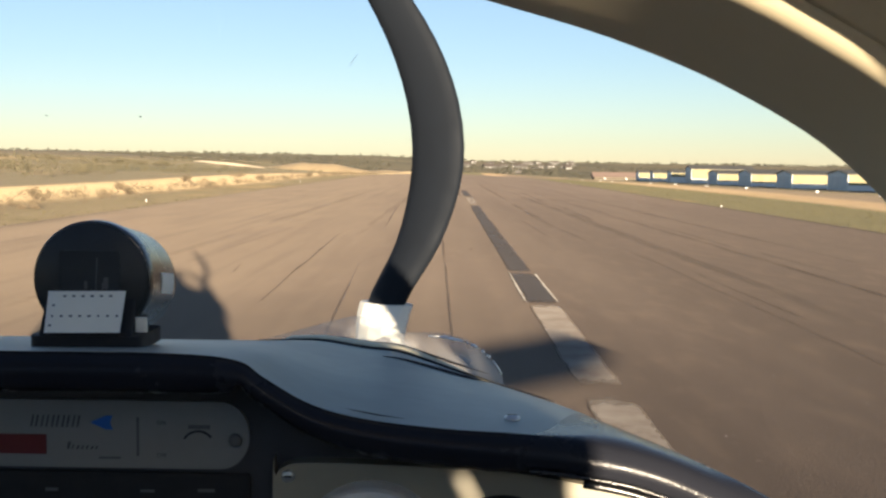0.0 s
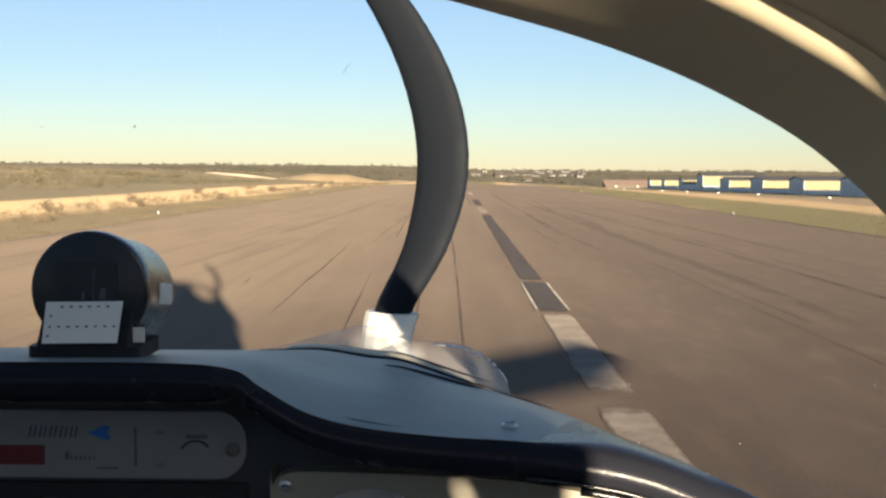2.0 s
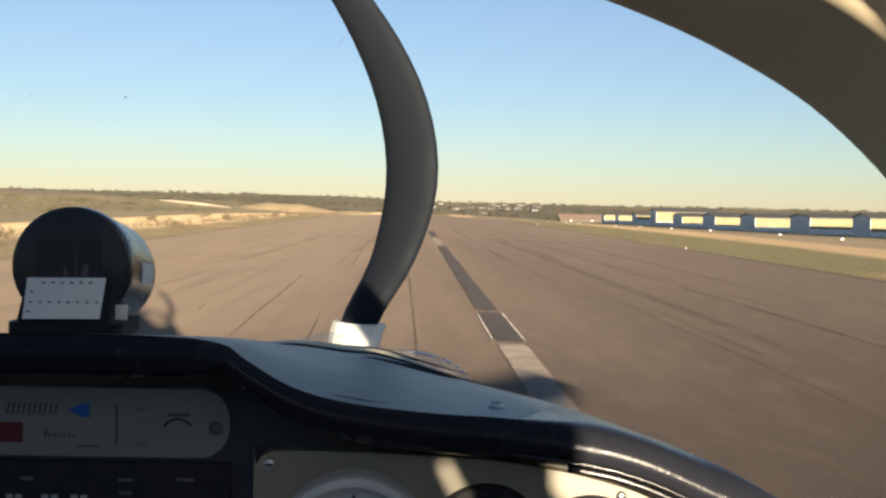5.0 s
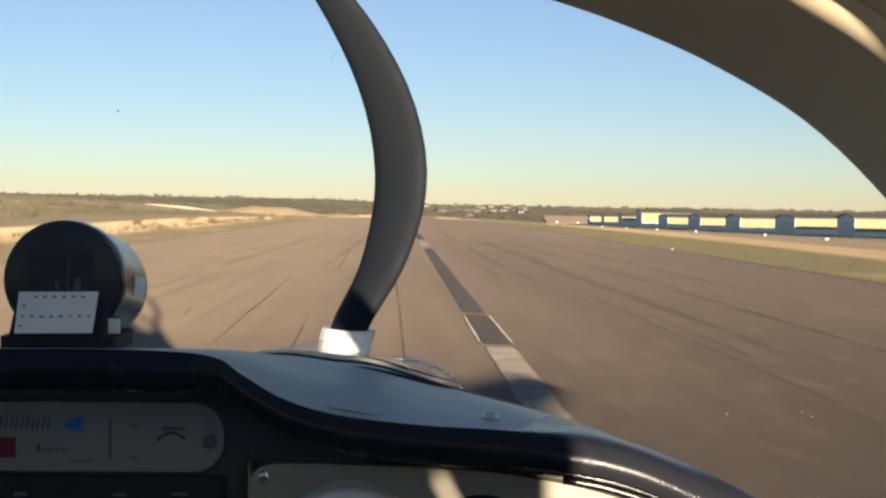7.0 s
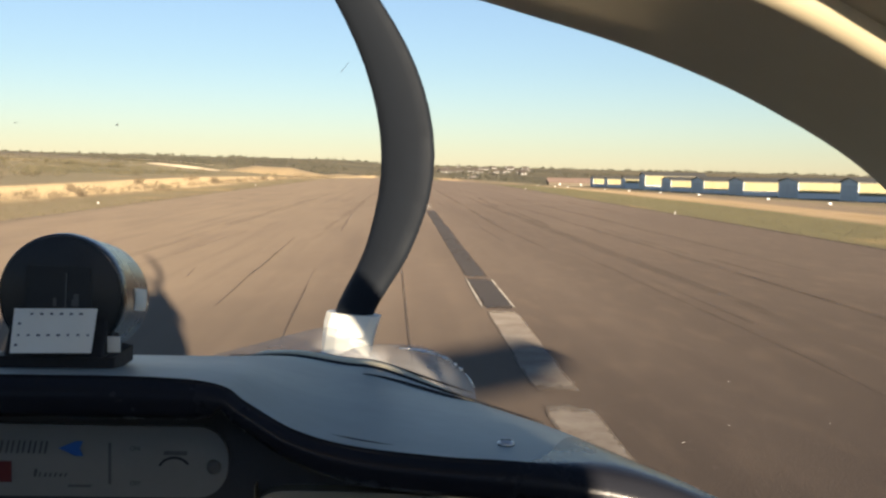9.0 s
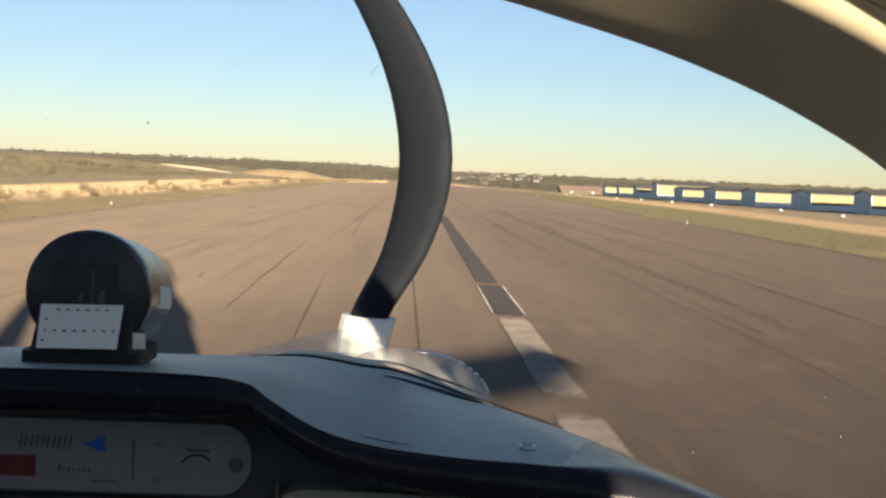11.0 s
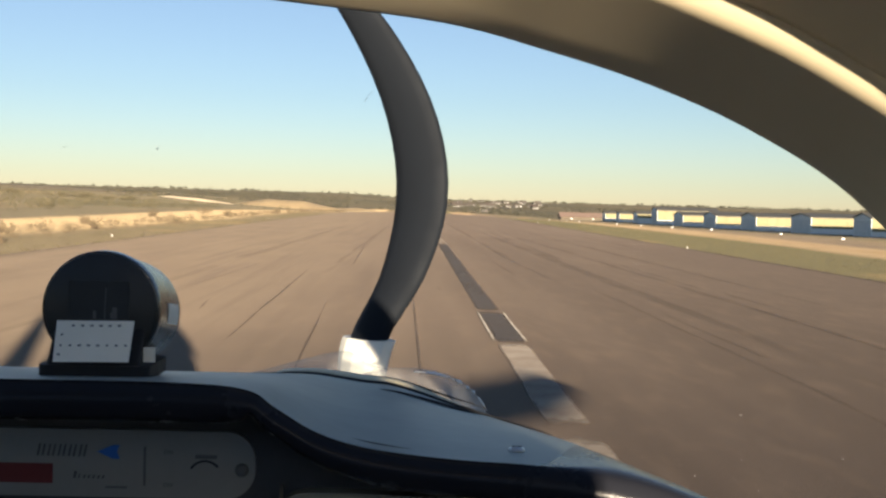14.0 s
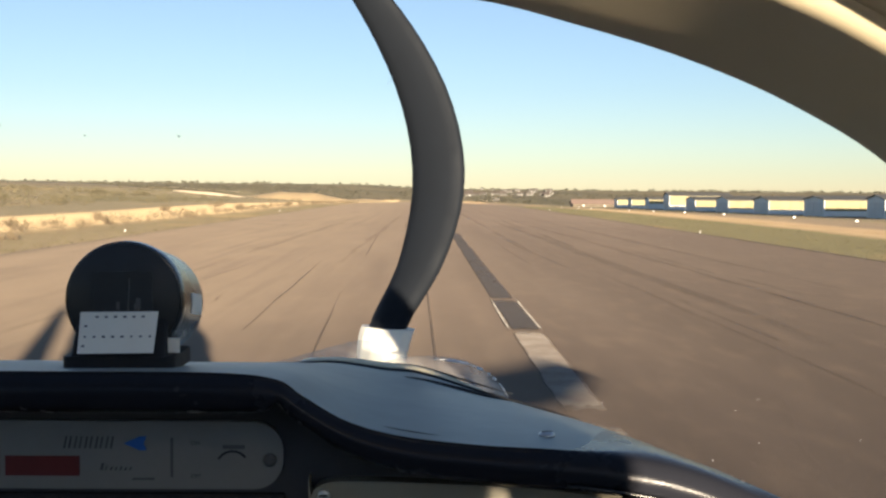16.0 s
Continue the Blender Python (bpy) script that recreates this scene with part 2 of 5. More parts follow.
BLACK = material("black_plastic", (0.028, 0.028, 0.029), 0.6, scale=60, bump=0.1, bump_scale=900, specular=0.15)
COMPASS_GLASS = material("smoked_glass", (0.028, 0.029, 0.029), 0.45, scale=40, specular=0.4)
COMPASS_DARK = material("compass_interior", (0.026, 0.028, 0.030), 0.5, scale=50)
CARD = material("paper_card", (0.84, 0.80, 0.70), 0.7, second=(0.74, 0.70, 0.60), scale=40)
INK = material("ink", (0.02, 0.02, 0.022), 0.6, scale=80)
INK_SOFT = material("worn_ink", (0.085, 0.084, 0.082), 0.6, second=(0.05, 0.05, 0.05), scale=120, mix=1.0)
FAINT = material("faint_ink", (0.10, 0.10, 0.098), 0.6, scale=80)
RED = material("red_label", (0.13, 0.014, 0.014), 0.5, scale=40)
BLUE = material("blue_mark", (0.02, 0.12, 0.42), 0.5, scale=40)
METAL = material("screw_metal", (0.62, 0.62, 0.60), 0.28, 1.0, scale=90)
FRAME = material("frame_paint", (0.66, 0.57, 0.39), 0.6, second=(0.60, 0.52, 0.35), scale=5, bump=0.02, bump_scale=500)
COWL = material("cowling_paint", (0.80, 0.76, 0.70), 0.4, second=(0.68, 0.63, 0.56), scale=7, coat=0.12)
BLADE = material("propeller_grey", (0.012, 0.0145, 0.019), 0.6, scale=20, bump=0.1, specular=0.08)
TAPE = material("white_tape", (0.80, 0.78, 0.70), 0.5, second=(0.70, 0.67, 0.58), scale=30)
GLINT = material("glint_metal", (0.90, 0.90, 0.87), 0.30, 1.0, scale=60)
DIAL_WHITE = material("white_bezel", (0.74, 0.73, 0.70), 0.4, scale=30)
LIT = material("display_ink", (0.30, 0.31, 0.31), 0.6, scale=60)
PAINT_WHITE = worn_paint("runway_white", (0.235, 0.215, 0.189), (0.099, 0.079, 0.066), 0.62, 0.95, 1.6)
PAINT_OLD = worn_paint("runway_white_old", (0.215, 0.188, 0.160), (0.130, 0.104, 0.085), 0.45, 0.9, 2.2, 0.6, 0.9)
PAINT_DARK = worn_paint("painted_out", (0.034, 0.031, 0.031), (0.050, 0.043, 0.040), 0.50, 1.0, 3.0, 0.35, 0.85)
CRACK = worn_paint("crack_filler", (0.036, 0.030, 0.027), (0.056, 0.046, 0.040), 0.46, 0.85, 2.5, 0.8, 0.62)
TAR = worn_paint("tar", (0.026, 0.022, 0.020), (0.050, 0.041, 0.036), 0.48, 0.85, 2.5, 0.6, 0.9)
SCUFF = worn_paint("tyre_scuff", (0.034, 0.028, 0.025), (0.050, 0.041, 0.035), 0.45, 0.85, 1.2, 0.75, 0.15)
STREAK = worn_paint("rubber_streak", (0.034, 0.028, 0.025), (0.050, 0.041, 0.035), 0.45, 0.85, 1.2, 0.8, 0.22)
SCUFF_PALE = worn_paint("old_tyre_scuff", (0.046, 0.038, 0.032), (0.060, 0.050, 0.042), 0.45, 0.85, 1.2, 0.85, 0.09)
# cream sheet darkened for sunlit walls; shaded walls and doors get paler copies
WALL_CREAM = material("cream_sheet", (0.27, 0.235, 0.125), 0.7, second=(0.24, 0.21, 0.11), scale=0.5)
WALL_SHADED = material("shaded_sheet", (0.80, 0.80, 0.76), 0.6, second=(0.74, 0.74, 0.70), scale=0.4)
ROOF = material("roof_sheet", (0.105, 0.10, 0.085), 0.7, 0.0, second=(0.085, 0.08, 0.07), scale=0.6)
SHEET_PALE = material("door_sheet", (0.72, 0.71, 0.67), 0.6, scale=0.6)
MARKER = material("marker_white", (0.82, 0.80, 0.76), 0.6, scale=4)
LEAF = material("scrub_leaf", (0.085, 0.075, 0.042), 0.85, second=(0.14, 0.115, 0.065), scale=0.8, mix=1.0)
DRY = material("dry_stalk", (0.185, 0.135, 0.080), 0.85, second=(0.12, 0.092, 0.055), scale=0.7, mix=1.0)
GRASS = material("verge_grass", (0.125, 0.113, 0.058), 0.9, second=(0.155, 0.130, 0.070), scale=0.6, mix=1.0)
TREE_LEAF = material("tree_leaf", (0.062, 0.060, 0.042), 0.8, second=(0.092, 0.082, 0.056), scale=0.08, mix=1.0)
BARK = material("bark", (0.12, 0.09, 0.06), 0.9, scale=3)
HOUSE_WALL = material("house_wall", (0.13, 0.122, 0.110), 0.8, scale=0.4)
HOUSE_ROOF = material("house_roof", (0.11, 0.088, 0.072), 0.8, scale=0.4)
SHED_WALL = material("shed_wall", (0.13, 0.105, 0.075), 0.85, second=(0.10, 0.08, 0.06), scale=0.3)
SHED_ROOF = material("shed_roof", (0.23, 0.16, 0.125), 0.85, second=(0.19, 0.13, 0.10), scale=0.3)
PALE_ROAD = material("dirt_road", (0.80, 0.64, 0.44), 0.9, scale=0.05)
SAND_BANK = material("sand_bank", (0.52, 0.38, 0.21), 0.95, second=(0.33, 0.24, 0.13), scale=0.05, bump=0.4, bump_scale=1.0)
DRY_FIELD = material("dry_field", (0.34, 0.265, 0.155), 0.95, second=(0.20, 0.165, 0.095), scale=0.04, bump=0.4, bump_scale=1.0)
BLOCKER = material("blocker_dark", (0.045, 0.05, 0.06), 0.9, scale=20)
TRIM_CREAM = material("cream_trim", (0.80, 0.71, 0.50), 0.5, second=(0.70, 0.61, 0.42), scale=20)
BAND = material("lower_band", (0.115, 0.15, 0.18), 0.7, second=(0.09, 0.12, 0.145), scale=0.4)
GLOSS_BLACK = material("gloss_black", (0.008, 0.008, 0.009), 0.22, scale=60)
BARREL = material("satin_black", (0.012, 0.013, 0.013), 0.22, scale=4, specular=0.9)
LIP = material("grained_vinyl", (0.015, 0.016, 0.021), 0.20, second=(0.018, 0.020, 0.026), scale=14, bump=0.36, bump_scale=600, specular=0.13)
SMEAR = material("dried_smear", (0.55, 0.55, 0.52), 0.8, scale=300)

# ---------------------------------------------------------------- helpers for building
def mesh_of(bm, name, mat, smooth=False):
    bmesh.ops.recalc_face_normals(bm, faces=bm.faces)
    me = bpy.data.meshes.new(name)
    bm.to_mesh(me)
    bm.free()
    me.materials.append(mat)
    if smooth:
        me.polygons.foreach_set("use_smooth", [True] * len(me.polygons))
    return me


def thing(name, bm, mat, label, category, kind="", group="", smooth=False):
    return tagged(new(name, mesh_of(bm, name, mat, smooth)), label, category, group, kind)


def holder(name, at, label, category, group=""):
    ob = new(name)
    ob.location = at
    ob.empty_display_size = 0.05
    return tagged(ob, label, category, group)


def part(name, bm, mat, parent, label="", smooth=False, kind=""):
    ob = new(name, mesh_of(bm, name, mat, smooth))
    ob.parent = parent
    ob.matrix_parent_inverse = Matrix.Translation(-parent.location)
    return tagged(ob, label, kind=kind)


def smoothstep(a, b, v):
    k = min(1.0, max(0.0, (v - a) / (b - a)))
    return k * k * (3 - 2 * k)


def soft_ramp(v, w):
    """Zero below 0, v above it, rounded over w."""
    return 0.5 * (v + math.sqrt(v * v + w * w))


def curve_through(points, steps):
    """A smooth run through a few control points of any dimension."""
    p = [Vector(q) for q in points]
    p = [p[0] * 2 - p[1], *p, p[-1] * 2 - p[-2]]
    out = []
    for i in range(1, len(p) - 2):
        for k in range(steps):
            t = k / steps
            a, b, c, d = p[i - 1:i + 3]
            out.append(0.5 * ((2 * b) + (c - a) * t + (2 * a - 5 * b + 4 * c - d) * t * t + (3 * b - a - 3 * c + d) * t ** 3))
    out.append(p[-2])
    return out


def loft(bm, rows, closed=False):
    vs = [[bm.verts.new(q) for q in row] for row in rows]
    for a, b in zip(vs, vs[1:]):
        n = len(a)
        for i in range(n if closed else n - 1):
            j = (i + 1) % n
            bm.faces.new((a[i], a[j], b[j], b[i]))
    return vs


def box(bm, lo, hi, bevel=0.0):
    lo, hi = Vector(lo), Vector(hi)
    made = bmesh.ops.create_cube(bm, size=1, matrix=Matrix.Translation((lo + hi) / 2) @ Matrix.Diagonal((*(hi - lo), 1)))
    if bevel:
        edges = list({e for v in made["verts"] for e in v.link_edges})
        bmesh.ops.bevel(bm, geom=edges, offset=bevel, segments=2, affect="EDGES", profile=0.5)
    return bm


def boxed(lo, hi, bevel=0.0):
    return box(bmesh.new(), lo, hi, bevel)


def lathe(bm, profile, origin, axis="y", sides=40):
    """Turns (radius, along) pairs round an axis through origin."""
    o = Vector(origin)
    rows = []
    for r, s in profile:
        row = []
        for k in range(sides):
            a = 2 * math.pi * k / sides
            u, v = r * math.cos(a), r * math.sin(a)
            row.append(o + (Vector((u, s, v)) if axis == "y" else Vector((u, v, s)) if axis == "z" else Vector((s, u, v))))
        rows.append(row)
    vs = loft(bm, rows, closed=True)
    for end in (0, -1):
        if profile[end][0] > 1e-6:
            bm.faces.new(vs[end])
    return bm


def tube(bm, pts, radius, sides=8):
    pts = [Vector(p) for p in pts]
    rows = []
    for i, p in enumerate(pts):
        d = (pts[min(i + 1, len(pts) - 1)] - pts[max(i - 1, 0)]).normalized()
        a = d.cross(Vector((0, 0, 1)) if abs(d.z) < 0.9 else Vector((1, 0, 0))).normalized()
        b = d.cross(a)
        r = radius(i / (len(pts) - 1)) if callable(radius) else radius
        rows.append([p + r * (math.cos(2 * math.pi * k / sides) * a + math.sin(2 * math.pi * k / sides) * b) for k in range(sides)])
    vs = loft(bm, rows, closed=True)
    bm.faces.new(vs[0])
    bm.faces.new(vs[-1])
    return bm


def plate(bm, outline, y0, y1):
    """An upright plate from its (x, z) outline, between two depths."""
    rows = [[Vector((x, y, z)) for x, z in outline] for y in (y0, y1)]
    vs = loft(bm, rows, closed=True)
    bm.faces.new(vs[0])
    bm.faces.new(vs[1])
    return bm


def round_rect(x0, x1, z0, z1, r, n=6):
    out = []
    for cx, cz, a0 in ((x1 - r, z1 - r, 0), (x0 + r, z1 - r, 90), (x0 + r, z0 + r, 180), (x1 - r, z0 + r, 270)):
        for k in range(n + 1):
            a = radians(a0 + 90 * k / n)
            out.append((cx + r * math.cos(a), cz + r * math.sin(a)))
    return out


# ---------------------------------------------------------------- the land
def land(x, y):
    drop = 0.009 * soft_ramp(y - 160, 30) if y < 650 else 0.009 * 490.5
    drop -= 0.009 * soft_ramp(-160, 30)
    drop *= 1 - smoothstep(-30, -140, x) if x < -30 else 1
    side = 0.036 * (soft_ramp(min(x, 82) - 14, 8) - soft_ramp(-100, 8))
    r = math.hypot(x, y)
    rise = 17.0 * smoothstep(500, 3300, r) if y > -200 else 6 * smoothstep(600, 3300, r)
    rough = 0.0
    if r > 150:
        k = smoothstep(150, 900, r) * (1 if abs(x) > 60 or y > 640 else 0)
        rough = k * 2.6 * noise.noise(Vector((x / 260, y / 420, 0.3))) + k * 1.0 * noise.noise(Vector((x / 70, y / 110, 5)))
    hill = 4.0 * smoothstep(-60, -200, x) * smoothstep(150, 420, y) * (0.6 + 0.4 * noise.noise(Vector((x / 150, y / 200, 9))))
    return -drop - side + rise + rough + hill


def spread(near, far, count, fine):
    """Steps that are fine near zero and widen outwards."""
    out = set()
    for k in range(-count, count + 1):
        v = math.copysign(fine * (math.exp(abs(k) / count * math.log(far / fine + 1)) - 1), k)
        if near <= v <= far:
            out.add(round(v, 3))
    return sorted(out)


RW_L, RW_R, RW_MID, RW_FAR, RW_NEAR = -11.5, 12.7, 1.3, 640.0, -380.0
xs = [v for v in spread(-3600, 3600, 95, 3.0) if not RW_L - 1 < v < RW_R + 1]
xs = sorted(xs + [RW_L - 0.6, RW_L + 0.15, RW_MID, RW_R - 0.15, RW_R + 0.6])
ys = sorted(set(spread(-900, 4400, 150, 6.0)))


def ground_height(x, y):
    return land(x, y) - (0.06 if RW_L < x < RW_R and RW_NEAR < y < RW_FAR else 0.0)


bm = bmesh.new()
loft(bm, [[Vector((x, y, ground_height(x, y))) for x in xs] for y in ys])
thing("ground", bm, LAND, "dry sandy airfield ground with scrub and grass verges", "ground", "structure", smooth=True)

# the runway: a slab that follows the land, with a broken edge
RY = [v for v in ys if RW_NEAR - 30 < v < RW_FAR]
bm = bmesh.new()
rows = []
for y in RY:
    jl = 0.10 * noise.noise(Vector((y * 0.4, 1.7, 0)))
    jr = 0.10 * noise.noise(Vector((y * 0.4, 7.1, 0)))
    z = land(RW_MID, y)
    rows.append([Vector((RW_L + jl, y, z - 0.08)), Vector((RW_L + jl, y, z + 0.02)), Vector((-4.0, y, z + 0.035)),
                 Vector((RW_MID, y, z + 0.045)), Vector((6.5, y, z + 0.035)), Vector((RW_R + jr, y, z + 0.02)),
                 Vector((RW_R + jr, y, z - 0.08))])
loft(bm, rows)
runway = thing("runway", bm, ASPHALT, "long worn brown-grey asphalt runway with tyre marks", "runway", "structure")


def on_runway(x, y):
    """Height of the slab's surface."""
    k = [v for v in RY if v <= y]
    a = k[-1]
    b = RY[min(len(k), len(RY) - 1)]
    t = (y - a) / (b - a) if b > a else 0
    z = land(RW_MID, a) * (1 - t) + land(RW_MID, b) * t
    pts = [(RW_L, 0.02), (-4.0, 0.035), (RW_MID, 0.045), (6.5, 0.035), (RW_R, 0.02)]
    for (x0, z0), (x1, z1) in zip(pts, pts[1:]):
        if x <= x1:
            return z + z0 + (z1 - z0) * (x - x0) / (x1 - x0)
    return z + 0.02


def strip(bm, line, width, lift=0.005):
    """A flat band along (x, y) points on the runway; width may vary along it."""
    rows = []
    for i, (x, y) in enumerate(line):
        a, b = line[max(i - 1, 0)], line[min(i + 1, len(line) - 1)]
        d = Vector((b[0] - a[0], b[1] - a[1])).normalized()
        w = (width(i / (len(line) - 1)) if callable(width) else width) / 2
        row = []
        for k in (-1.0, -0.8, -0.35, 0.35, 0.8, 1.0):
            p = (x - d.y * w * k, y + d.x * w * k)
            row.append(Vector((*p, on_runway(*p) + lift)))
        rows.append(row)
    loft(bm, rows)
    return bm


def straight(x0, y0, x1, y1, step=2.0, wander=0.0, seed=0.0):
    n = max(2, int(abs(y1 - y0) / step) + int(abs(x1 - x0) / step) + 1)
    return [(x0 + (x1 - x0) * k / n + wander * noise.noise(Vector((seed, k * step * 0.35, 0))), y0 + (y1 - y0) * k / n) for k in range(n + 1)]


def mark(name, line, width, mat, label="", lift=0.006):
    """A painted or rubbed-in band that fades out at its sides and ends."""
    ob = part(name, strip(bmesh.new(), line, width, lift), mat, runway, label)
    n = len(line)
    ends = [min(1.0, (i + 0.4) / 1.4, (n - 1 - i + 0.4) / 1.4) for i in range(n)]
    across = (0.15, 0.75, 1.0, 1.0, 0.75, 0.15) if mat in (SCUFF, SCUFF_PALE, STREAK) else (0.45, 1.0, 1.0, 1.0, 1.0, 0.45)
    cover = ob.data.attributes.new("cover", "FLOAT", "POINT")
    cover.data.foreach_set("value", [e * c for e in ends for c in across])
    return ob


# centre line: some dashes painted out dark, some still pale
for y0, y1, mat, lab in ((-8, 2.2, PAINT_OLD, "faded white centre dash"), (3.0, 8.3, PAINT_OLD, "faded white centre dash"), (8.7, 13.9, PAINT_OLD, "faded white centre dash"),
                         (13.9, 18.0, PAINT_DARK, "centre dash painted out dark"), (18.0, 47.0, PAINT_DARK, "centre dash painted out dark"),
                         (49.0, 58.0, PAINT_OLD, "faded white centre dash"), (60.0, 74.0, PAINT_DARK, "centre dash painted out dark"),
                         (88, 104, PAINT_OLD, "faded white centre dash"), (126, 142, PAINT_DARK, "centre dash painted out dark"),
                         (-40, -22, PAINT_OLD, "faded white centre dash"), (-80, -62, PAINT_OLD, "faded white centre dash"),
                         (-130, -112, PAINT_DARK, "centre dash painted out dark")):
    mark("centre_dash", straight(RW_MID, y0, RW_MID, y1, 0.5, 0.03, y0), lambda t, k=y0: 0.38 * (1 + 0.10 * noise.noise(Vector((k, t * 30, 0)))), mat, lab)
# old white paint showing along the sides of one painted-out dash
for dx in (-0.205, 0.205):
    mark("paint_edge", straight(RW_MID + dx, 14.0, RW_MID + dx, 18.0, 0.5, 0.01, dx), 0.035, PAINT_WHITE, "sliver of old white paint")
# sealed cracks and tyre marks
rnd = random.Random(4)
for x0, y0, x1, y1, w in ((-2.3, 13.5, -2.6, 27.5, 0.10), (-1.15, 10.5, -1.5, 20, 0.07), (0.15, 9.5, -0.1, 33, 0.08),
                          (-4.4, 21, -4.1, 30, 0.06), (-0.45, 13, -0.5, 16.5, 0.06), (-0.5, 18, -0.55, 19.6, 0.05),
                          (2.6, 27, 2.5, 36, 0.07), (3.4, 25, 3.2, 33, 0.07), (0.6, 22, 0.55, 23.4, 0.06),
                          (-1.6, 30, -1.9, 44, 0.10), (0.9, 60, 0.8, 84, 0.16), (-0.9, 52, -1.1, 66, 0.12), (-3.3, 17, -3.5, 19, 0.05)):
    mark("sealed_crack", straight(x0, y0, x1, y1, 0.7, 0.02, x0 + y0), lambda t, w=w: 0.42 * w * (0.35 + 0.65 * math.sin(math.pi * min(0.97, t + 0.04))) * (0.75 + 0.5 * noise.noise(Vector((t * 17, w * 90, 0)))), CRACK, "black tar line", 0.007)
for x0, y0, x1, y1, w in ((4.9, 9, 4.3, 70, 0.50), (-5.2, 12, -4.6, 80, 0.45), (6.4, 8, 5.8, 60, 0.26), (-2.1, 26, -1.7, 90, 0.36),
                          (3.2, 30, 3.0, 95, 0.30), (8.0, 20, 7.4, 75, 0.30), (4.1, 7, 3.9, 26, 0.10)):
    mark("tyre_mark", straight(x0, y0, x1, y1, 2.0, 0.12, x0), lambda t, w=w: w * (0.3 + 0.7 * math.sin(math.pi * min(0.98, t + 0.02))), SCUFF if x0 > 0 else SCUFF_PALE, "dull rubber tyre mark", 0.004)
# fine broken rubber streaks along the wheel tracks
for k in range(9):
    x = rnd.uniform(2.4, 10.5)
    y = 11 + 50 * rnd.random() ** 1.5
    run = rnd.uniform(2.0, 7.0) * (1 + y / 25)
    mark("rubber_streak", straight(x, y, x + rnd.uniform(-0.012, 0.012) * run, y + run, 0.8, 0.03, x * 3), rnd.uniform(0.05, 0.10) * (1 + y / 40), STREAK, "", 0.0072)
# loose pale stones
bm = bmesh.new()
for k in range(36):
    x, y, r = rnd.uniform(1.2, 7.0), rnd.uniform(4.5, 9.5), rnd.uniform(0.002, 0.0045)
    bmesh.ops.create_icosphere(bm, subdivisions=1, radius=r, matrix=Matrix.Translation((x, y, on_runway(x, y) + r * 0.5)) @ Matrix.Diagonal((1.2, 0.9, 0.6, 1)))
part("loose_stones", bm, MARKER, runway, "scattered small pale stones", kind="stuff")
# dark lines painted as the slab step's shadow along both edges
mark("edge_shadow", straight(RW_R - 0.16, -20, RW_R - 0.16, 150, 2.0, 0.04, 8.8), lambda t: 0.14, TAR, "dark line painted as the edge step's shadow", 0.0065)
mark("edge_shadow", straight(RW_L + 0.16, -20, RW_L + 0.16, 150, 2.0, 0.06, 2.8), lambda t: 0.07, TAR, "dark line painted as the edge step's shadow", 0.0065)
# pale bar across the far end
mark("end_bar", straight(RW_L + 0.5, 634.0, RW_R - 0.5, 634.0, 2.0), 4.0, PAINT_WHITE, "pale bar across the far end")
# cross joint
mark("sealed_crack", straight(-9.6, 58.0, 12.2, 55.5, 0.8, 0.3, 3.3), 0.10, TAR, "black tar line", 0.0075)

# threshold markings at the runway's beginning
TH = -262.0
mark("threshold_bar", straight(RW_L + 0.6, TH, RW_R - 0.6, TH, 2.0), 1.2, PAINT_WHITE, "white threshold bar")
for k in range(6):
    x = RW_MID + (k - 2.5) * 3.3 + (0.5 if k > 2 else -0.5)
    mark("threshold_stripe", straight(x, TH + 5, x, TH + 27, 2.0), 1.7, PAINT_WHITE, "white threshold stripe")
for k in range(6):
    x = RW_MID + (k - 2.5) * 3.3 + (0.5 if k > 2 else -0.5)
    mark("faded_stripe", straight(x, TH - 24, x, TH - 3, 2.0), 1.6, PAINT_OLD, "old stripe, half worn away")
mark("faded_bar", straight(RW_L + 0.6, TH - 29, RW_R - 0.6, TH - 29, 2.0), 1.2, PAINT_OLD, "old cross bar, half worn away")
for y in (TH - 34, TH - 72):
    for sx in (-1, 1):
        mark("arrow_head", straight(RW_MID + sx * 2.2, y - 8, RW_MID, y, 0.5), 0.7, PAINT_WHITE, "white arrow head", 0.006 + 0.003 * (sx > 0))
    mark("arrow_shaft", straight(RW_MID, y - 24, RW_MID, y - 9, 1.0), 0.45, PAINT_OLD, "worn white arrow shaft")
for sx in (-1, 1):
    for dx, dy, ex, ey in ((-1.2, 0, -1.2, 6), (1.2, 0, 1.2, 6), (-1.5, 0, 1.5, 0), (-1.5, 6, 1.5, 6)):
        mark("number_stroke", straight(RW_MID + sx * 3 + dx, TH + 42 + dy, RW_MID + sx * 3 + ex, TH + 42 + ey, 1.0), 0.6, PAINT_OLD, lift=0.006 + 0.004 * (dy != ey))

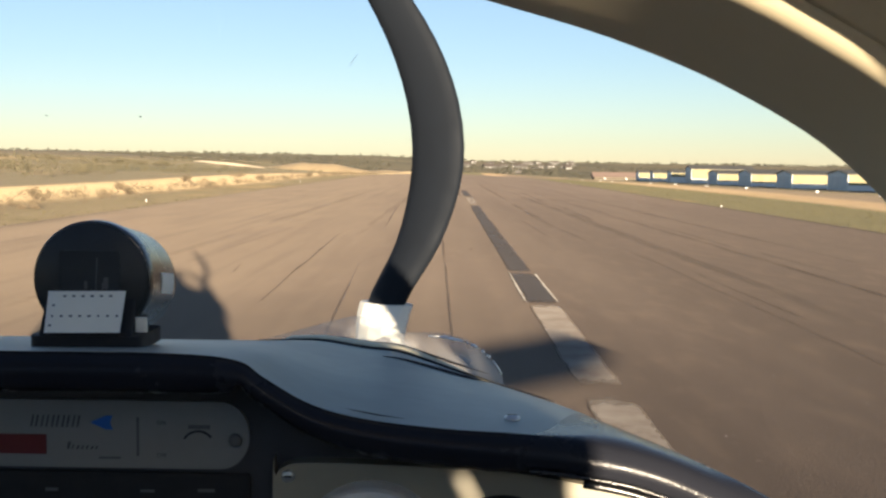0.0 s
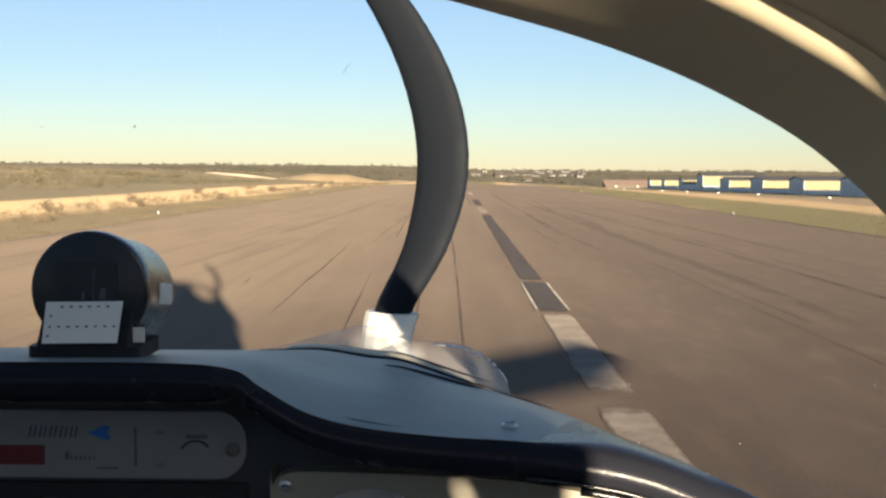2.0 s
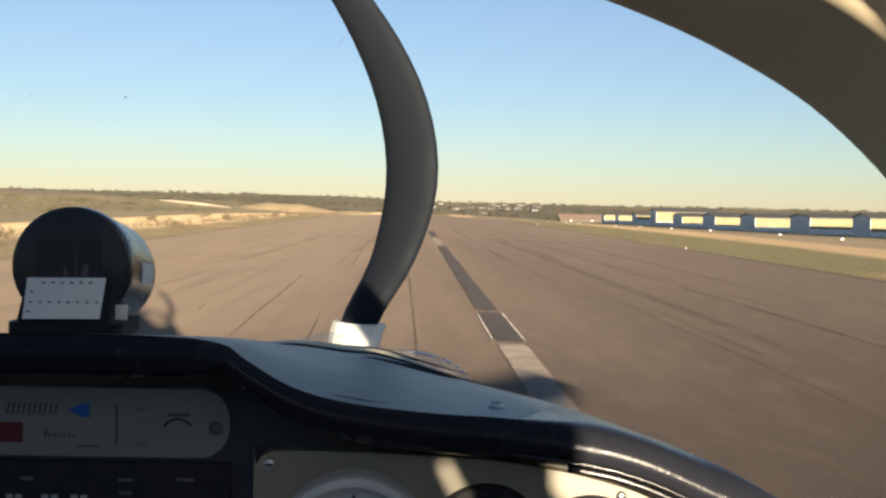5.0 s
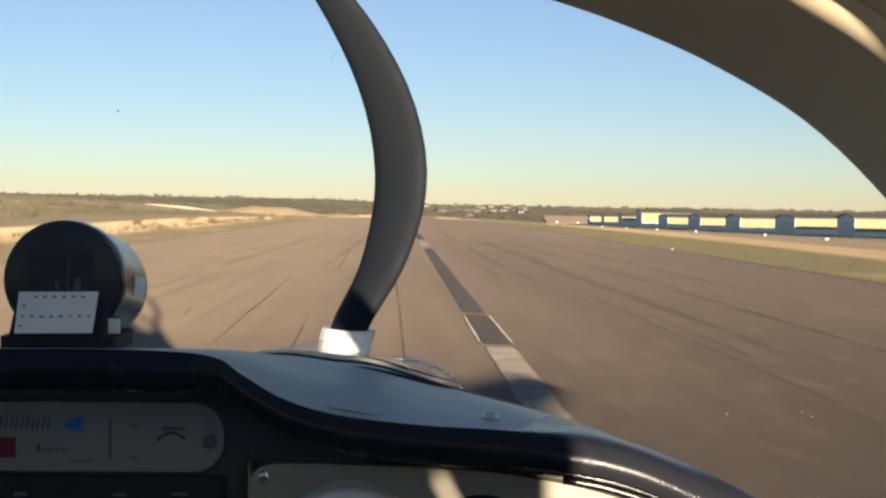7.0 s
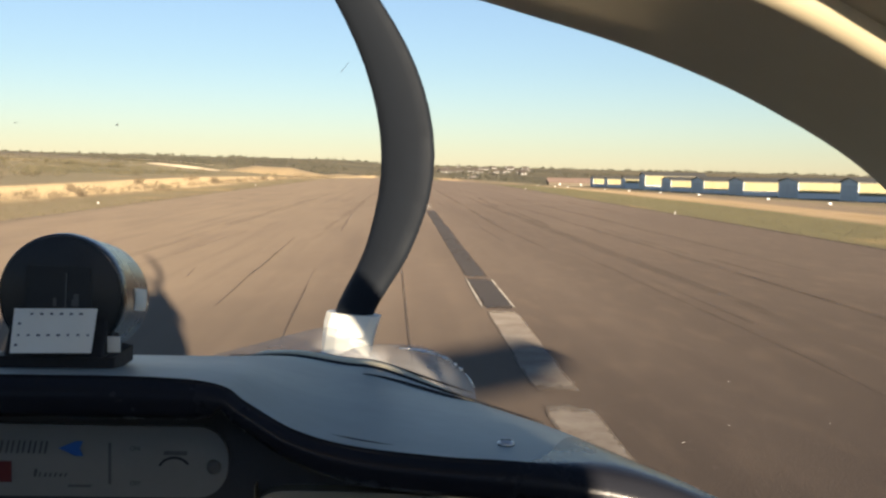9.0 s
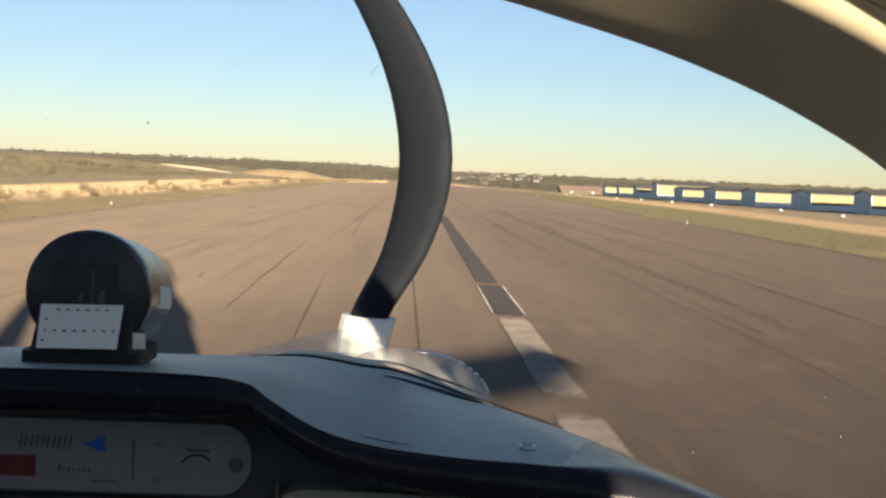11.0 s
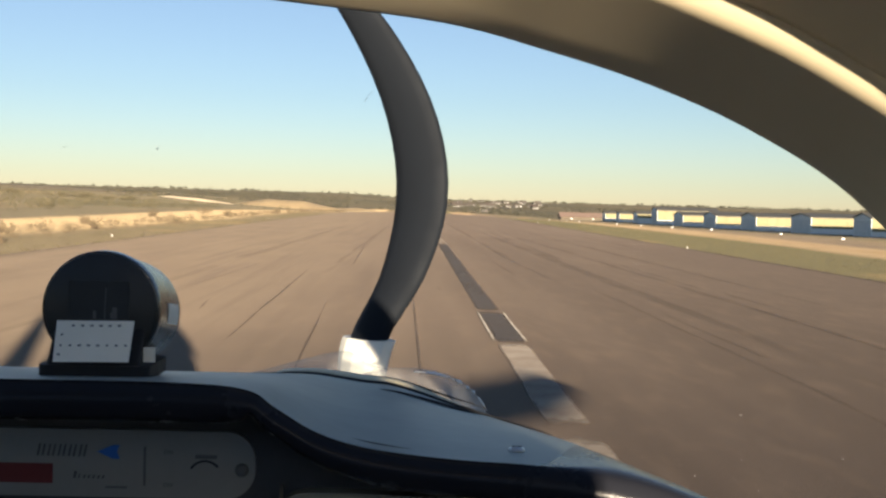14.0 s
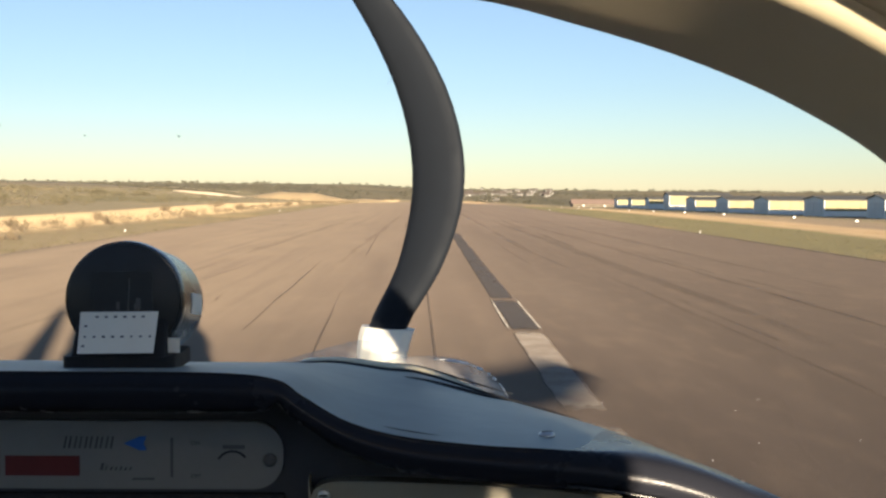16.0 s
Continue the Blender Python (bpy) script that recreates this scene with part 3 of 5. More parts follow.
# ---------------------------------------------------------------- hangars and far buildings
def hangar(x0, y0, y1, depth, floor, eave, ridge, band):
    """A long sheet-metal hangar: its gable end faces the runway, its long wall faces back along it."""
    h = holder("hangar", (x0, y0, floor), "cream sheet-metal hangar with shaded gable end beside the taxiway", "hangar", "hangar row")
    ym = (y0 + y1) / 2
    bm = bmesh.new()
    t = 0.15
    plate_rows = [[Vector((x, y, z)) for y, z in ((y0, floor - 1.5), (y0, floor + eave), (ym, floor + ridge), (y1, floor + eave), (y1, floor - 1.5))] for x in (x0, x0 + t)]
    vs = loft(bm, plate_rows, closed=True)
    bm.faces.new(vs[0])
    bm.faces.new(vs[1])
    part("gable_wall", bm, WALL_SHADED, h, "shaded gable wall in a paler sheet colour")
    part("back_wall", boxed((x0 + t, y1 - t, floor - 1.5), (x0 + depth, y1, floor + eave)), WALL_CREAM, h)
    bm = bmesh.new()
    box(bm, (x0 + t, y0, floor - 1.5), (x0 + depth, y0 + t, floor + eave - 0.25))
    for k in range(int(depth / 3)):
        box(bm, (x0 + 0.4 + k * 3, y0 - 0.06, floor + band), (x0 + 0.52 + k * 3, y0, floor + eave - 0.25))
    part("side_wall", bm, WALL_CREAM, h, "sunlit cream side wall")
    # paler sheet laid where the neighbouring hangar's shade covers the wall
    part("wall_shade_band", boxed((x0 + t, y0 - 0.03, floor - 1.5), (x0 + depth, y0 - 0.004, floor + band)), WALL_SHADED, h, "shaded foot of the side wall in a paler colour")
    part("eave_band", boxed((x0 + t, y0 - 0.05, floor + eave - 0.25), (x0 + depth, y0 + t, floor + eave)), ROOF, h)
    for sgn, ya in ((1, y0 - 0.35), (-1, y1 + 0.35)):
        bm = bmesh.new()
        za = floor + eave - 0.12
        zb = floor + ridge + 0.05
        rows = [[Vector((x, ya, za)), Vector((x, ym, zb)), Vector((x, ym, zb + 0.12)), Vector((x, ya, za + 0.12))] for x in (x0 - 0.4, x0 + depth + 0.3)]
        vs = loft(bm, rows, closed=True)
        bm.faces.new(vs[0])
        bm.faces.new(vs[1])
        part("roof_slope", bm, ROOF, h)
    for ya in (ym - (y1 - y0) * 0.21, ym + (y1 - y0) * 0.21):
        part("sliding_door", boxed((x0 - 0.10, ya - (y1 - y0) * 0.20, floor - 1.0), (x0 - 0.01, ya + (y1 - y0) * 0.20, floor + eave * 0.82)), SHEET_PALE, h, "closed sliding door, coloured pale for the shaded gable")
    return h


HX = 102.0
for near, wide, eave, ridge, band in ((202, 9, 4.4, 5.3, 1.3), (241, 7, 4.4, 5.3, 1.3), (278, 12, 4.4, 5.2, 1.5), (323, 12, 4.3, 5.3, 1.5), (366, 13, 4.3, 5.5, 1.4),
                                      (411, 12, 4.3, 5.4, 1.6), (455, 8, 6.2, 7.4, 2.0), (496, 6, 4.6, 5.6, 2.6), (538, 6, 4.4, 5.2, 1.6),
                                      (578, 6, 4.4, 5.2, 1.6)):
    hangar(HX, near, near + wide + 3, 26, land(HX + 5, near) - 0.1, eave, ridge, band)
# hangars beside the runway's beginning
hangar(78, -92, -62, 60, land(84, -90) - 0.1, 8.5, 11.0, 0.05)
hangar(66, -170, -146, 40, land(72, -170) - 0.1, 6.5, 8.6, 0.05)
hangar(120, -40, -10, 30, land(125, -40) - 0.1, 4.2, 5.0, 1.2)



def mast(x, y, h):
    z = land(x, y)
    m = holder("antenna_mast", (x, y, z), "thin white mast standing in the scrub", "mast")
    part("pole", tube(bmesh.new(), [(x, y, z - 0.5), (x, y, z + h)], lambda t: 0.14 - 0.06 * t, 8), MARKER, m)
    part("cross_arm", boxed((x - 0.9, y - 0.06, z + h * 0.9), (x + 0.9, y + 0.06, z + h * 0.93)), MARKER, m)
    part("footing", boxed((x - 0.5, y - 0.5, z - 0.4), (x + 0.5, y + 0.5, z + 0.1), 0.03), PANEL_CREAM, m)


mast(-62, -90, 9.0)


def parked_plane(x, y):
    z = land(x, y)
    p = holder("parked_aircraft", (x, y, z), "small dark low-wing aircraft parked before a hangar", "aircraft")
    bm = bmesh.new()
    vs = loft(bm, [[Vector((x + s, y + r * math.cos(2 * math.pi * k / 12), z + 1.2 + u + r * math.sin(2 * math.pi * k / 12))) for k in range(12)]
                   for s, r, u in ((-2.2, 0.15, 0), (-1.8, 0.42, 0), (-0.2, 0.58, 0.08), (1.2, 0.45, 0.05), (4.2, 0.12, 0.2))], closed=True)
    bm.faces.new(vs[0])
    bm.faces.new(vs[-1])
    part("fuselage", bm, BAND, p, smooth=True)
    part("wing", boxed((x - 0.9, y - 4.5, z + 0.95), (x + 0.5, y + 4.5, z + 1.1), 0.05), BAND, p)
    part("tailplane", boxed((x + 3.6, y - 1.4, z + 1.4), (x + 4.3, y + 1.4, z + 1.46), 0.02), BAND, p)
    part("fin", boxed((x + 3.5, y - 0.05, z + 1.4), (x + 4.3, y + 0.05, z + 2.4), 0.02), BAND, p)
    for dx, dy in ((-1.5, 0), (0.2, -1.2), (0.2, 1.2)):
        w = part("wheel", lathe(bmesh.new(), [(0.08, -0.07), (0.2, -0.07), (0.24, -0.03), (0.24, 0.03), (0.2, 0.07), (0.08, 0.07)], (x + dx, y + dy, z + 0.23), "y", 16), BLACK, p, "black tyre", smooth=True)
        part("strut", tube(bmesh.new(), [(x + dx, y + dy, z + 0.23), (x + dx, y + dy, z + 1.0)], 0.04, 6), METAL, w)


parked_plane(70, -104)

# white boundary markers along the taxiway
for x, y in ((56, 112), (56, 141), (58, 171), (56, 204), (56, 235), (56, 267), (56, 299), (55, 360), (55, 389), (54, 430), (57, 84), (57, 55)):
    z = land(x, y)
    m = holder("runway_marker", (x, y, z), "white painted concrete marker block on the verge", "marker", "marker blocks")
    bm = bmesh.new()
    rows = [[Vector((x + sx * w, y + sy * d, z + h)) for sx, sy in ((-1, -1), (1, -1), (1, 1), (-1, 1))] for w, d, h in ((0.20, 0.17, -0.3), (0.20, 0.17, 0.15), (0.15, 0.12, 0.25))]
    vs = loft(bm, rows, closed=True)
    bm.faces.new(vs[-1])
    part("block", bm, MARKER, m)
    part("footing", boxed((x - 0.30, y - 0.25, z - 0.3), (x + 0.30, y + 0.25, z + 0.03)), HOUSE_WALL, m)
for x, y in ((13.4, 53.0), (13.5, 118), (-12.5, 46), (-12.6, 96), (13.5, -8), (-12.5, -6)):
    z = land(x, y)
    m = holder("edge_marker", (x, y, z), "small white edge marker post beside the runway", "marker", "edge markers")
    part("post", lathe(bmesh.new(), [(0.022, -0.2), (0.022, 0.10), (0.015, 0.12)], (x, y, z), "z", 10), MARKER, m)
    part("base", lathe(bmesh.new(), [(0.07, -0.2), (0.07, 0.012), (0.05, 0.02)], (x, y, z), "z", 12), PANEL_CREAM, m)


def house(x, y, w, d, h, turn, wall=HOUSE_WALL, roof=HOUSE_ROOF, label="small pale house in the far town", group="town houses"):
    z = land(x, y) - 0.6
    ho = holder("house", (x, y, z), label, "house", group)
    c, s = math.cos(turn), math.sin(turn)

    def at(u, v, k):
        return Vector((x + u * c - v * s, y + u * s + v * c, z + k))
    bm = bmesh.new()
    vs = loft(bm, [[at(u * w / 2, v * d / 2, k) for u, v in ((-1, -1), (1, -1), (1, 1), (-1, 1))] for k in (0, h)], closed=True)
    bm.faces.new(vs[1])
    part("wall", bm, wall, ho)
    bm = bmesh.new()
    rows = [[at(u * w / 2 * 1.06, -d / 2 * 1.1, h), at(u * w / 2 * 1.06, 0, h + d * 0.28), at(u * w / 2 * 1.06, d / 2 * 1.1, h)] for u in (-1, 1)]
    vs = loft(bm, rows, closed=True)
    bm.faces.new(vs[0])
    bm.faces.new(vs[1])
    part("roof", bm, roof, ho)
    for u in (-0.25, 0.25):
        bm = bmesh.new()
        vs = loft(bm, [[at(u * w + a * 0.5, -d / 2 - 0.03 + b, h * k) for a, b in ((-1, 0), (1, 0), (1, 0.1), (-1, 0.1))] for k in (0.45, 0.8)], closed=True)
        bm.faces.new(vs[0])
        bm.faces.new(vs[1])
        part("window", bm, SHEET_PALE, ho)


rnd = random.Random(11)
for k in range(30):
    y = rnd.uniform(1250, 2500)
    x = y * rnd.uniform(0.012, 0.115)
    house(x, y, rnd.uniform(7, 13), rnd.uniform(6, 9), rnd.uniform(2.6, 4), rnd.uniform(-0.6, 0.6))
# a long shed in the middle distance
house(99, 642, 25, 10, 2.4, 0.0, SHED_WALL, SHED_ROOF, "long low shed with a pinkish tiled roof", "")


def bank(points, width, height, name, label, mat):
    """A low bank of soil along a line."""
    line = curve_through(points, 8)
    bm = bmesh.new()
    rows = []
    for i, p in enumerate(line):
        t = i / (len(line) - 1)
        k = math.sin(math.pi * min(1, max(0, t))) ** 0.6
        d = (line[min(i + 1, len(line) - 1)] - line[max(i - 1, 0)]).normalized()
        row = []
        for j in range(11):
            u = (j - 5) / 5
            x, y = p.x - d.y * u * width, p.y + d.x * u * width
            row.append(Vector((x, y, land(x, y) - 0.5 + (height * k * (1 - u * u) * (1 + 0.25 * noise.noise(Vector((x / 9, y / 9, 0)))) + 0.5 * k))))
        rows.append(row)
    loft(bm, rows)
    return thing(name, bm, mat, label, "bank", "structure", smooth=True)


bank([(-80, 520, 0), (-64, 500, 0), (-47, 480, 0), (-31, 465, 0)], 8, 3.6, "sand_bank_1", "pale bare sand bank", SAND_BANK)
bank([(-46, 640, 0), (-34, 625, 0), (-20, 610, 0)], 7, 1.6, "sand_bank_2", "pale bare sand bank", SAND_BANK)


def track(points, width, name, lift=0.9):
    line = curve_through(points, 10)
    bm = bmesh.new()
    rows = []
    for i, p in enumerate(line):
        d = (line[min(i + 1, len(line) - 1)] - line[max(i - 1, 0)]).normalized()
        rows.append([Vector((p.x - d.y * u * width, p.y + d.x * u * width, land(p.x - d.y * u * width, p.y + d.x * u * width) + lift)) for u in (-0.5, -0.2, 0.2, 0.5)])
    loft(bm, rows)
    return thing(name, bm, PALE_ROAD, "pale unpaved track across the land", "track", "structure")


track([(0, 800, 0), (-2, 1100, 0), (-4, 1500, 0), (-6, 2100, 0)], 5, "road_1")
track([(40, 760, 0), (60, 900, 0), (75, 1150, 0), (110, 1250, 0), (120, 1500, 0)], 6, "road_3")
track([(-230, 760, 0), (-180, 720, 0), (-140, 640, 0), (-100, 590, 0)], 6, "road_4")
# pale track shaped as a low bank so that it catches the sun
bank([(-120, 516, 0), (-98, 496, 0), (-76, 480, 0)], 2.2, 1.1, "track_bank", "thin pale track on the rise, raised to face the sun", PALE_ROAD)
bank([(-205, 425, 0), (-168, 447, 0), (-150, 488, 0), (-122, 515, 0)], 16, 1.5, "dry_slope", "pale dry grass slope below the skyline", DRY_FIELD)


# ---------------------------------------------------------------- plants
def leaf_clump(verts, faces, c, size, count, rnd, leaf, flat=0.8):
    """Adds loose leaf triangles that fill an uneven lump."""
    lumps = [Vector((rnd.gauss(0, 0.42), rnd.gauss(0, 0.42), rnd.uniform(0.15, 0.9) * flat)) * size for _ in range(5)]
    for _ in range(count):
        q = rnd.choice(lumps) + Vector((rnd.gauss(0, 0.22), rnd.gauss(0, 0.22), rnd.gauss(0, 0.18))) * size
        q.z = max(q.z, 0.02 * size)
        q += c
        a = Vector((rnd.gauss(0, 1), rnd.gauss(0, 1), rnd.gauss(0, 1))).normalized() * leaf
        b = Vector((rnd.gauss(0, 1), rnd.gauss(0, 1), rnd.gauss(0, 1))).normalized() * leaf
        i = len(verts)
        verts += [q, q + a, q + b]
        faces.append((i, i + 1, i + 2))


def leafy(name, verts, faces, mat, label, category, kind="stuff"):
    me = bpy.data.meshes.new(name)
    me.from_pydata([tuple(v) for v in verts], [], faces)
    me.materials.append(mat)
    return tagged(new(name, me), label, category, "", kind)


rnd = random.Random(21)
verts, faces = [], []
for _ in range(2300):
    y = rnd.uniform(60, 900)
    x = -rnd.uniform(34 + y * 0.02, 60 + y * 0.75)
    s = rnd.uniform(0.5, 1.5) * (1.6 if rnd.random() < 0.15 else 1)
    if noise.noise(Vector((x / 60, y / 120, 2))) < -0.12:
        continue
    leaf_clump(verts, faces, Vector((x, y, land(x, y) - 0.1)), s, 80, rnd, 0.15 * s)
# thickets on the rise
for _ in range(170):
    y = rnd.uniform(130, 520)
    x = -rnd.uniform(46 + y * 0.05, 80 + y * 0.62)
    if noise.noise(Vector((x / 45, y / 90, 7))) < 0.02:
        continue
    s = rnd.uniform(1.4, 3.0)
    leaf_clump(verts, faces, Vector((x, y, land(x, y) - 0.2)), s, 130, rnd, 0.13 * s, 0.6)
for x, y, s in ((-43.5, 169, 1.0), (-52, 190, 0.8), (-36, 175, 0.6)):
    leaf_clump(verts, faces, Vector((x, y, land(x, y) - 0.2)), s, 300, rnd, 0.12 * s, 0.8)
for _ in range(60):
    x = rnd.uniform(-158, -84)
    y = 372 + (x + 120) * -0.35 + rnd.uniform(-14, 14)
    s = rnd.uniform(1.2, 2.6)
    leaf_clump(verts, faces, Vector((x, y, land(x, y) - 0.2)), s, 120, rnd, 0.14 * s, 0.7)
leafy("scrub", verts, faces, LEAF, "low olive scrub bushes on the dry plain", "bushes")

verts, faces = [], []
for _ in range(1100):
    y = rnd.uniform(655, 1700)
    x = y * rnd.uniform(-0.42, 0.52)
    if abs(x + 2) < 14 or abs(x + 0.031 * y + 10) < 9:
        continue
    s = rnd.uniform(1.6, 3.6)
    leaf_clump(verts, faces, Vector((x, y, land(x, y))), s, 60, rnd, 0.30 * s)
for _ in range(420):
    y = rnd.uniform(2300, 3300)
    x = y * rnd.uniform(-0.5, 0.6)
    s = rnd.uniform(3, 6.0)
    leaf_clump(verts, faces, Vector((x, y, land(x, y))), s, 40, rnd, 0.45 * s)
leafy("far_woods", verts, faces, TREE_LEAF, "dark trees beyond the end of the runway", "trees")

# a hedge of shrubs along the runway's sandy edge
verts, faces = [], []
for _ in range(520):
    y = rnd.uniform(26, 260)
    x = RW_L - rnd.triangular(2.6, 7.0, 4.8)
    s = rnd.uniform(0.12, 0.40) * (1.7 if rnd.random() < 0.2 else 1)
    leaf_clump(verts, faces, Vector((x, y, land(x, y))), s, 90, rnd, 0.13 * s, 1.0)
leafy("dry_shrubs", verts, faces, DRY, "dry brown weeds along the runway edge", "weeds")
for x, y, s in ((-17.5, 47, 0.75), (-16.0, 56, 0.6), (-18.8, 63, 0.8), (-15.2, 71, 0.65), (-20.5, 88, 0.9), (-17.3, 103, 0.8), (-14.4, 38, 0.5),
                (-19.5, 40, 0.6), (-22, 118, 1.0), (-16, 130, 0.8)):
    v, f = [], []
    leaf_clump(v, f, Vector((x, y, land(x, y) - 0.05)), s * 0.75, 420, rnd, 0.10 * s, 0.8)
    b = holder("bush", (x, y, land(x, y)), "small brown-green bush on the sand strip", "bush", "edge bushes")
    cr = leafy("crown", v, f, DRY, "", "", "")
    cr.parent = b
    cr.matrix_parent_inverse = Matrix.Translation(-b.location)
    part("stem", tube(bmesh.new(), [(x, y, land(x, y) - 0.1), (x + 0.02, y, land(x, y) + s * 0.35)], lambda t: 0.03 * (1 - 0.6 * t), 6), BARK, b)

verts, faces = [], []
for side in (0, 1):
    for _ in range(3000 if side == 0 else 9000):
        y = 16 + 130 * rnd.random() ** 1.6
        x = (RW_L - rnd.uniform(0.02, 3.5) if side == 0 else RW_R + rnd.uniform(0.02, 11))
        z = land(x, y) - 0.01
        h = rnd.uniform(0.012, 0.04)
        for _ in range(3):
            a = rnd.uniform(0, 6.28)
            w = 0.02 + 0.0003 * y
            i = len(verts)
            verts += [Vector((x - w * math.cos(a), y - w * math.sin(a), z)), Vector((x + w * math.cos(a), y + w * math.sin(a), z)),
                      Vector((x + rnd.gauss(0, 0.05), y + rnd.gauss(0, 0.05), z + h))]
            faces.append((i, i + 1, i + 2))
leafy("verge_grass", verts, faces, GRASS, "short green and straw grass on the runway verges", "grass")

# ---------------------------------------------------------------- the aircraft round the camera
plane = holder("light_aircraft", (-0.2, 0.2, 0.05), "light two-seat aircraft cockpit, dark dashboard and brown canopy frame", "aircraft")

# dashboard cover: aft lip (x, z) and forward edge (x, y, z), from outboard to outboard
LIP_Y = 0.71
DASH = [((-0.86, 1.560), (-0.86, 0.80, 1.540)), ((-0.72, 1.630), (-0.74, 1.02, 1.561)), ((-0.45, 1.648), (-0.46, 1.20, 1.575)),
        ((-0.273, 1.649), (-0.335, 1.20, 1.577)), ((-0.163, 1.649), (-0.182, 1.17, 1.583)), ((-0.119, 1.645), (-0.14, 1.16, 1.586)),
        ((-0.101, 1.634), (-0.108, 1.145, 1.588)), ((-0.071, 1.617), (-0.06, 1.11, 1.587)), ((-0.034, 1.607), (-0.023, 1.08, 1.588)),
        ((0.022, 1.601), (0.03, 1.02, 1.582)), ((0.078, 1.598), (0.07, 0.97, 1.579)), ((0.134, 1.591), (0.12, 0.88, 1.580)),
        ((0.172, 1.581), (0.155, 0.82, 1.576)), ((0.21, 1.565), (0.19, 0.768, 1.571)), ((0.245, 1.549), (0.232, 0.73, 1.555)),
        ((0.30, 1.512), (0.30, 0.725, 1.512)), ((0.36, 1.44), (0.37, 0.72, 1.44))]
lip = curve_through([(a[0], LIP_Y, a[1]) for a, b in DASH], 6)
fore = curve_through([b for a, b in DASH], 6)


def lip_normal(i):
    d = lip[min(i + 1, len(lip) - 1)] - lip[max(i - 1, 0)]
    return Vector((-d.z, 0, d.x)).normalized()


bm = bmesh.new()
rows = []
for i, (a, f) in enumerate(zip(lip, fore)):
    n = lip_normal(i)
    fat = 1 - 0.75 * abs(n.x) if a.x < 0.05 else 1
    row = [a + n * k * fat + Vector((0, y, 0)) for k, y in ((-0.029, 0.055), (-0.0285, 0.014), (-0.026, 0.005), (-0.021, -0.002), (-0.014, -0.005), (-0.007, -0.0035), (-0.002, 0.001))]
    roll = 0.97 * smoothstep(0.075, 0.165, a.x)
    for t in [roll * k / 4 for k in range(4)] + [roll + (1 - roll) * k / 8 for k in range(9)]:
        q = a.lerp(f, t)
        row.append(q + n * (0.004 * math.sin(math.pi * t) + 0.001) + Vector((0, 0.005 * (1 - t), 0)))
    row.append(f + Vector((0, 0.012, -0.006)))
    row.append(f + Vector((0, 0.014, -0.05)))
    rows.append(row)
loft(bm, [row[11:] for row in rows])
part("glareshield", bm, VINYL, plane, "navy vinyl dashboard cover", smooth=True)
bm = bmesh.new()
loft(bm, [row[:12] for row in rows])
part("padded_lip", bm, LIP, plane, "grained dark vinyl roll along the edge", smooth=True)
bm = bmesh.new()
loft(bm, [[fore[i] + Vector((0, dy, dz * (0.55 + 0.45 * smoothstep(30, 42, i)) + 0.001 - 0.006 * smoothstep(49, 58, i) - 0.008 * (1 - smoothstep(22, 30, i)))) for dy, dz in ((0.012, -0.03), (0.013, 0.0018), (0.016, 0.0034), (0.021, 0.0040), (0.026, -0.03))] for i in range(22, 60)])
part("screen_sill", bm, TRIM_CREAM, plane, "narrow cream strip at the foot of the screen", smooth=True)
part("edge_seal", tube(bmesh.new(), [f + Vector((0, 0.006, 0.0012)) for f in fore[24:66]], lambda t: 0.0016 * (0.35 + 0.65 * math.sin(math.pi * t)), 6), BLACK, plane, "black rubber edge seal", smooth=True)
part("screen_gasket", tube(bmesh.new(), [f + Vector((0, 0.022, 0.0046)) for f in fore[38:60]], lambda t: 0.0012 * (0.35 + 0.65 * math.sin(math.pi * t)), 6), BLACK, plane, "thin black gasket", smooth=True)
part("crease", tube(bmesh.new(), [lip[i].lerp(fore[i], 0.82 + 0.1 * (i - 46) / 14) + Vector((0, 0, 0.0036)) for i in range(46, 60)], lambda t: 0.0018 * math.sin(math.pi * min(0.98, t + 0.02)), 6), BLACK, plane)
part("crease", tube(bmesh.new(), [lip[i].lerp(fore[i], 0.05) + Vector((0, 0, 0.003)) for i in range(46, 52)], lambda t: 0.0005 * math.sin(math.pi * min(0.98, t + 0.02)), 6), BLACK, plane)
# beading under the lip
for drop, y, r, a, b in ((-0.0265, -0.001, 0.0028, 64, 92), (-0.0215, -0.0035, 0.0016, 60, 92)):
    part("beading", tube(bmesh.new(), [lip[i] + lip_normal(i) * drop * (1 - 0.75 * abs(lip_normal(i).x) if lip[i].x < 0.05 else 1) + Vector((0, y, 0)) for i in range(a, b)], r, 8), GLOSS_BLACK, plane, "glossy black beading", smooth=True)


def screw(x, y, z, r, parent, up=False):
    prof = [(r, -0.002), (r, 0.0), (r * 0.8, 0.0012), (r * 0.3, 0.0018)] if up else [(r, 0.002), (r, 0.0), (r * 0.8, -0.0012), (r * 0.3, -0.0018)]
    s = part("screw", lathe(bmesh.new(), prof, (x, y, z), "z" if up else "y", 16), METAL, parent, "metal screw head", smooth=True)
    if up:
        part("slot", boxed((x - r * 0.6, y - r * 0.1, z + 0.0012), (x + r * 0.6, y + r * 0.1, z + 0.0021)), BLACK, s)
    else:
        part("slot", boxed((x - r * 0.6, y - 0.0021, z - r * 0.1), (x + r * 0.6, y - 0.0012, z + r * 0.1)), BLACK, s)


screw(0.0683, 0.762, 1.5995, 0.0058, plane, True)

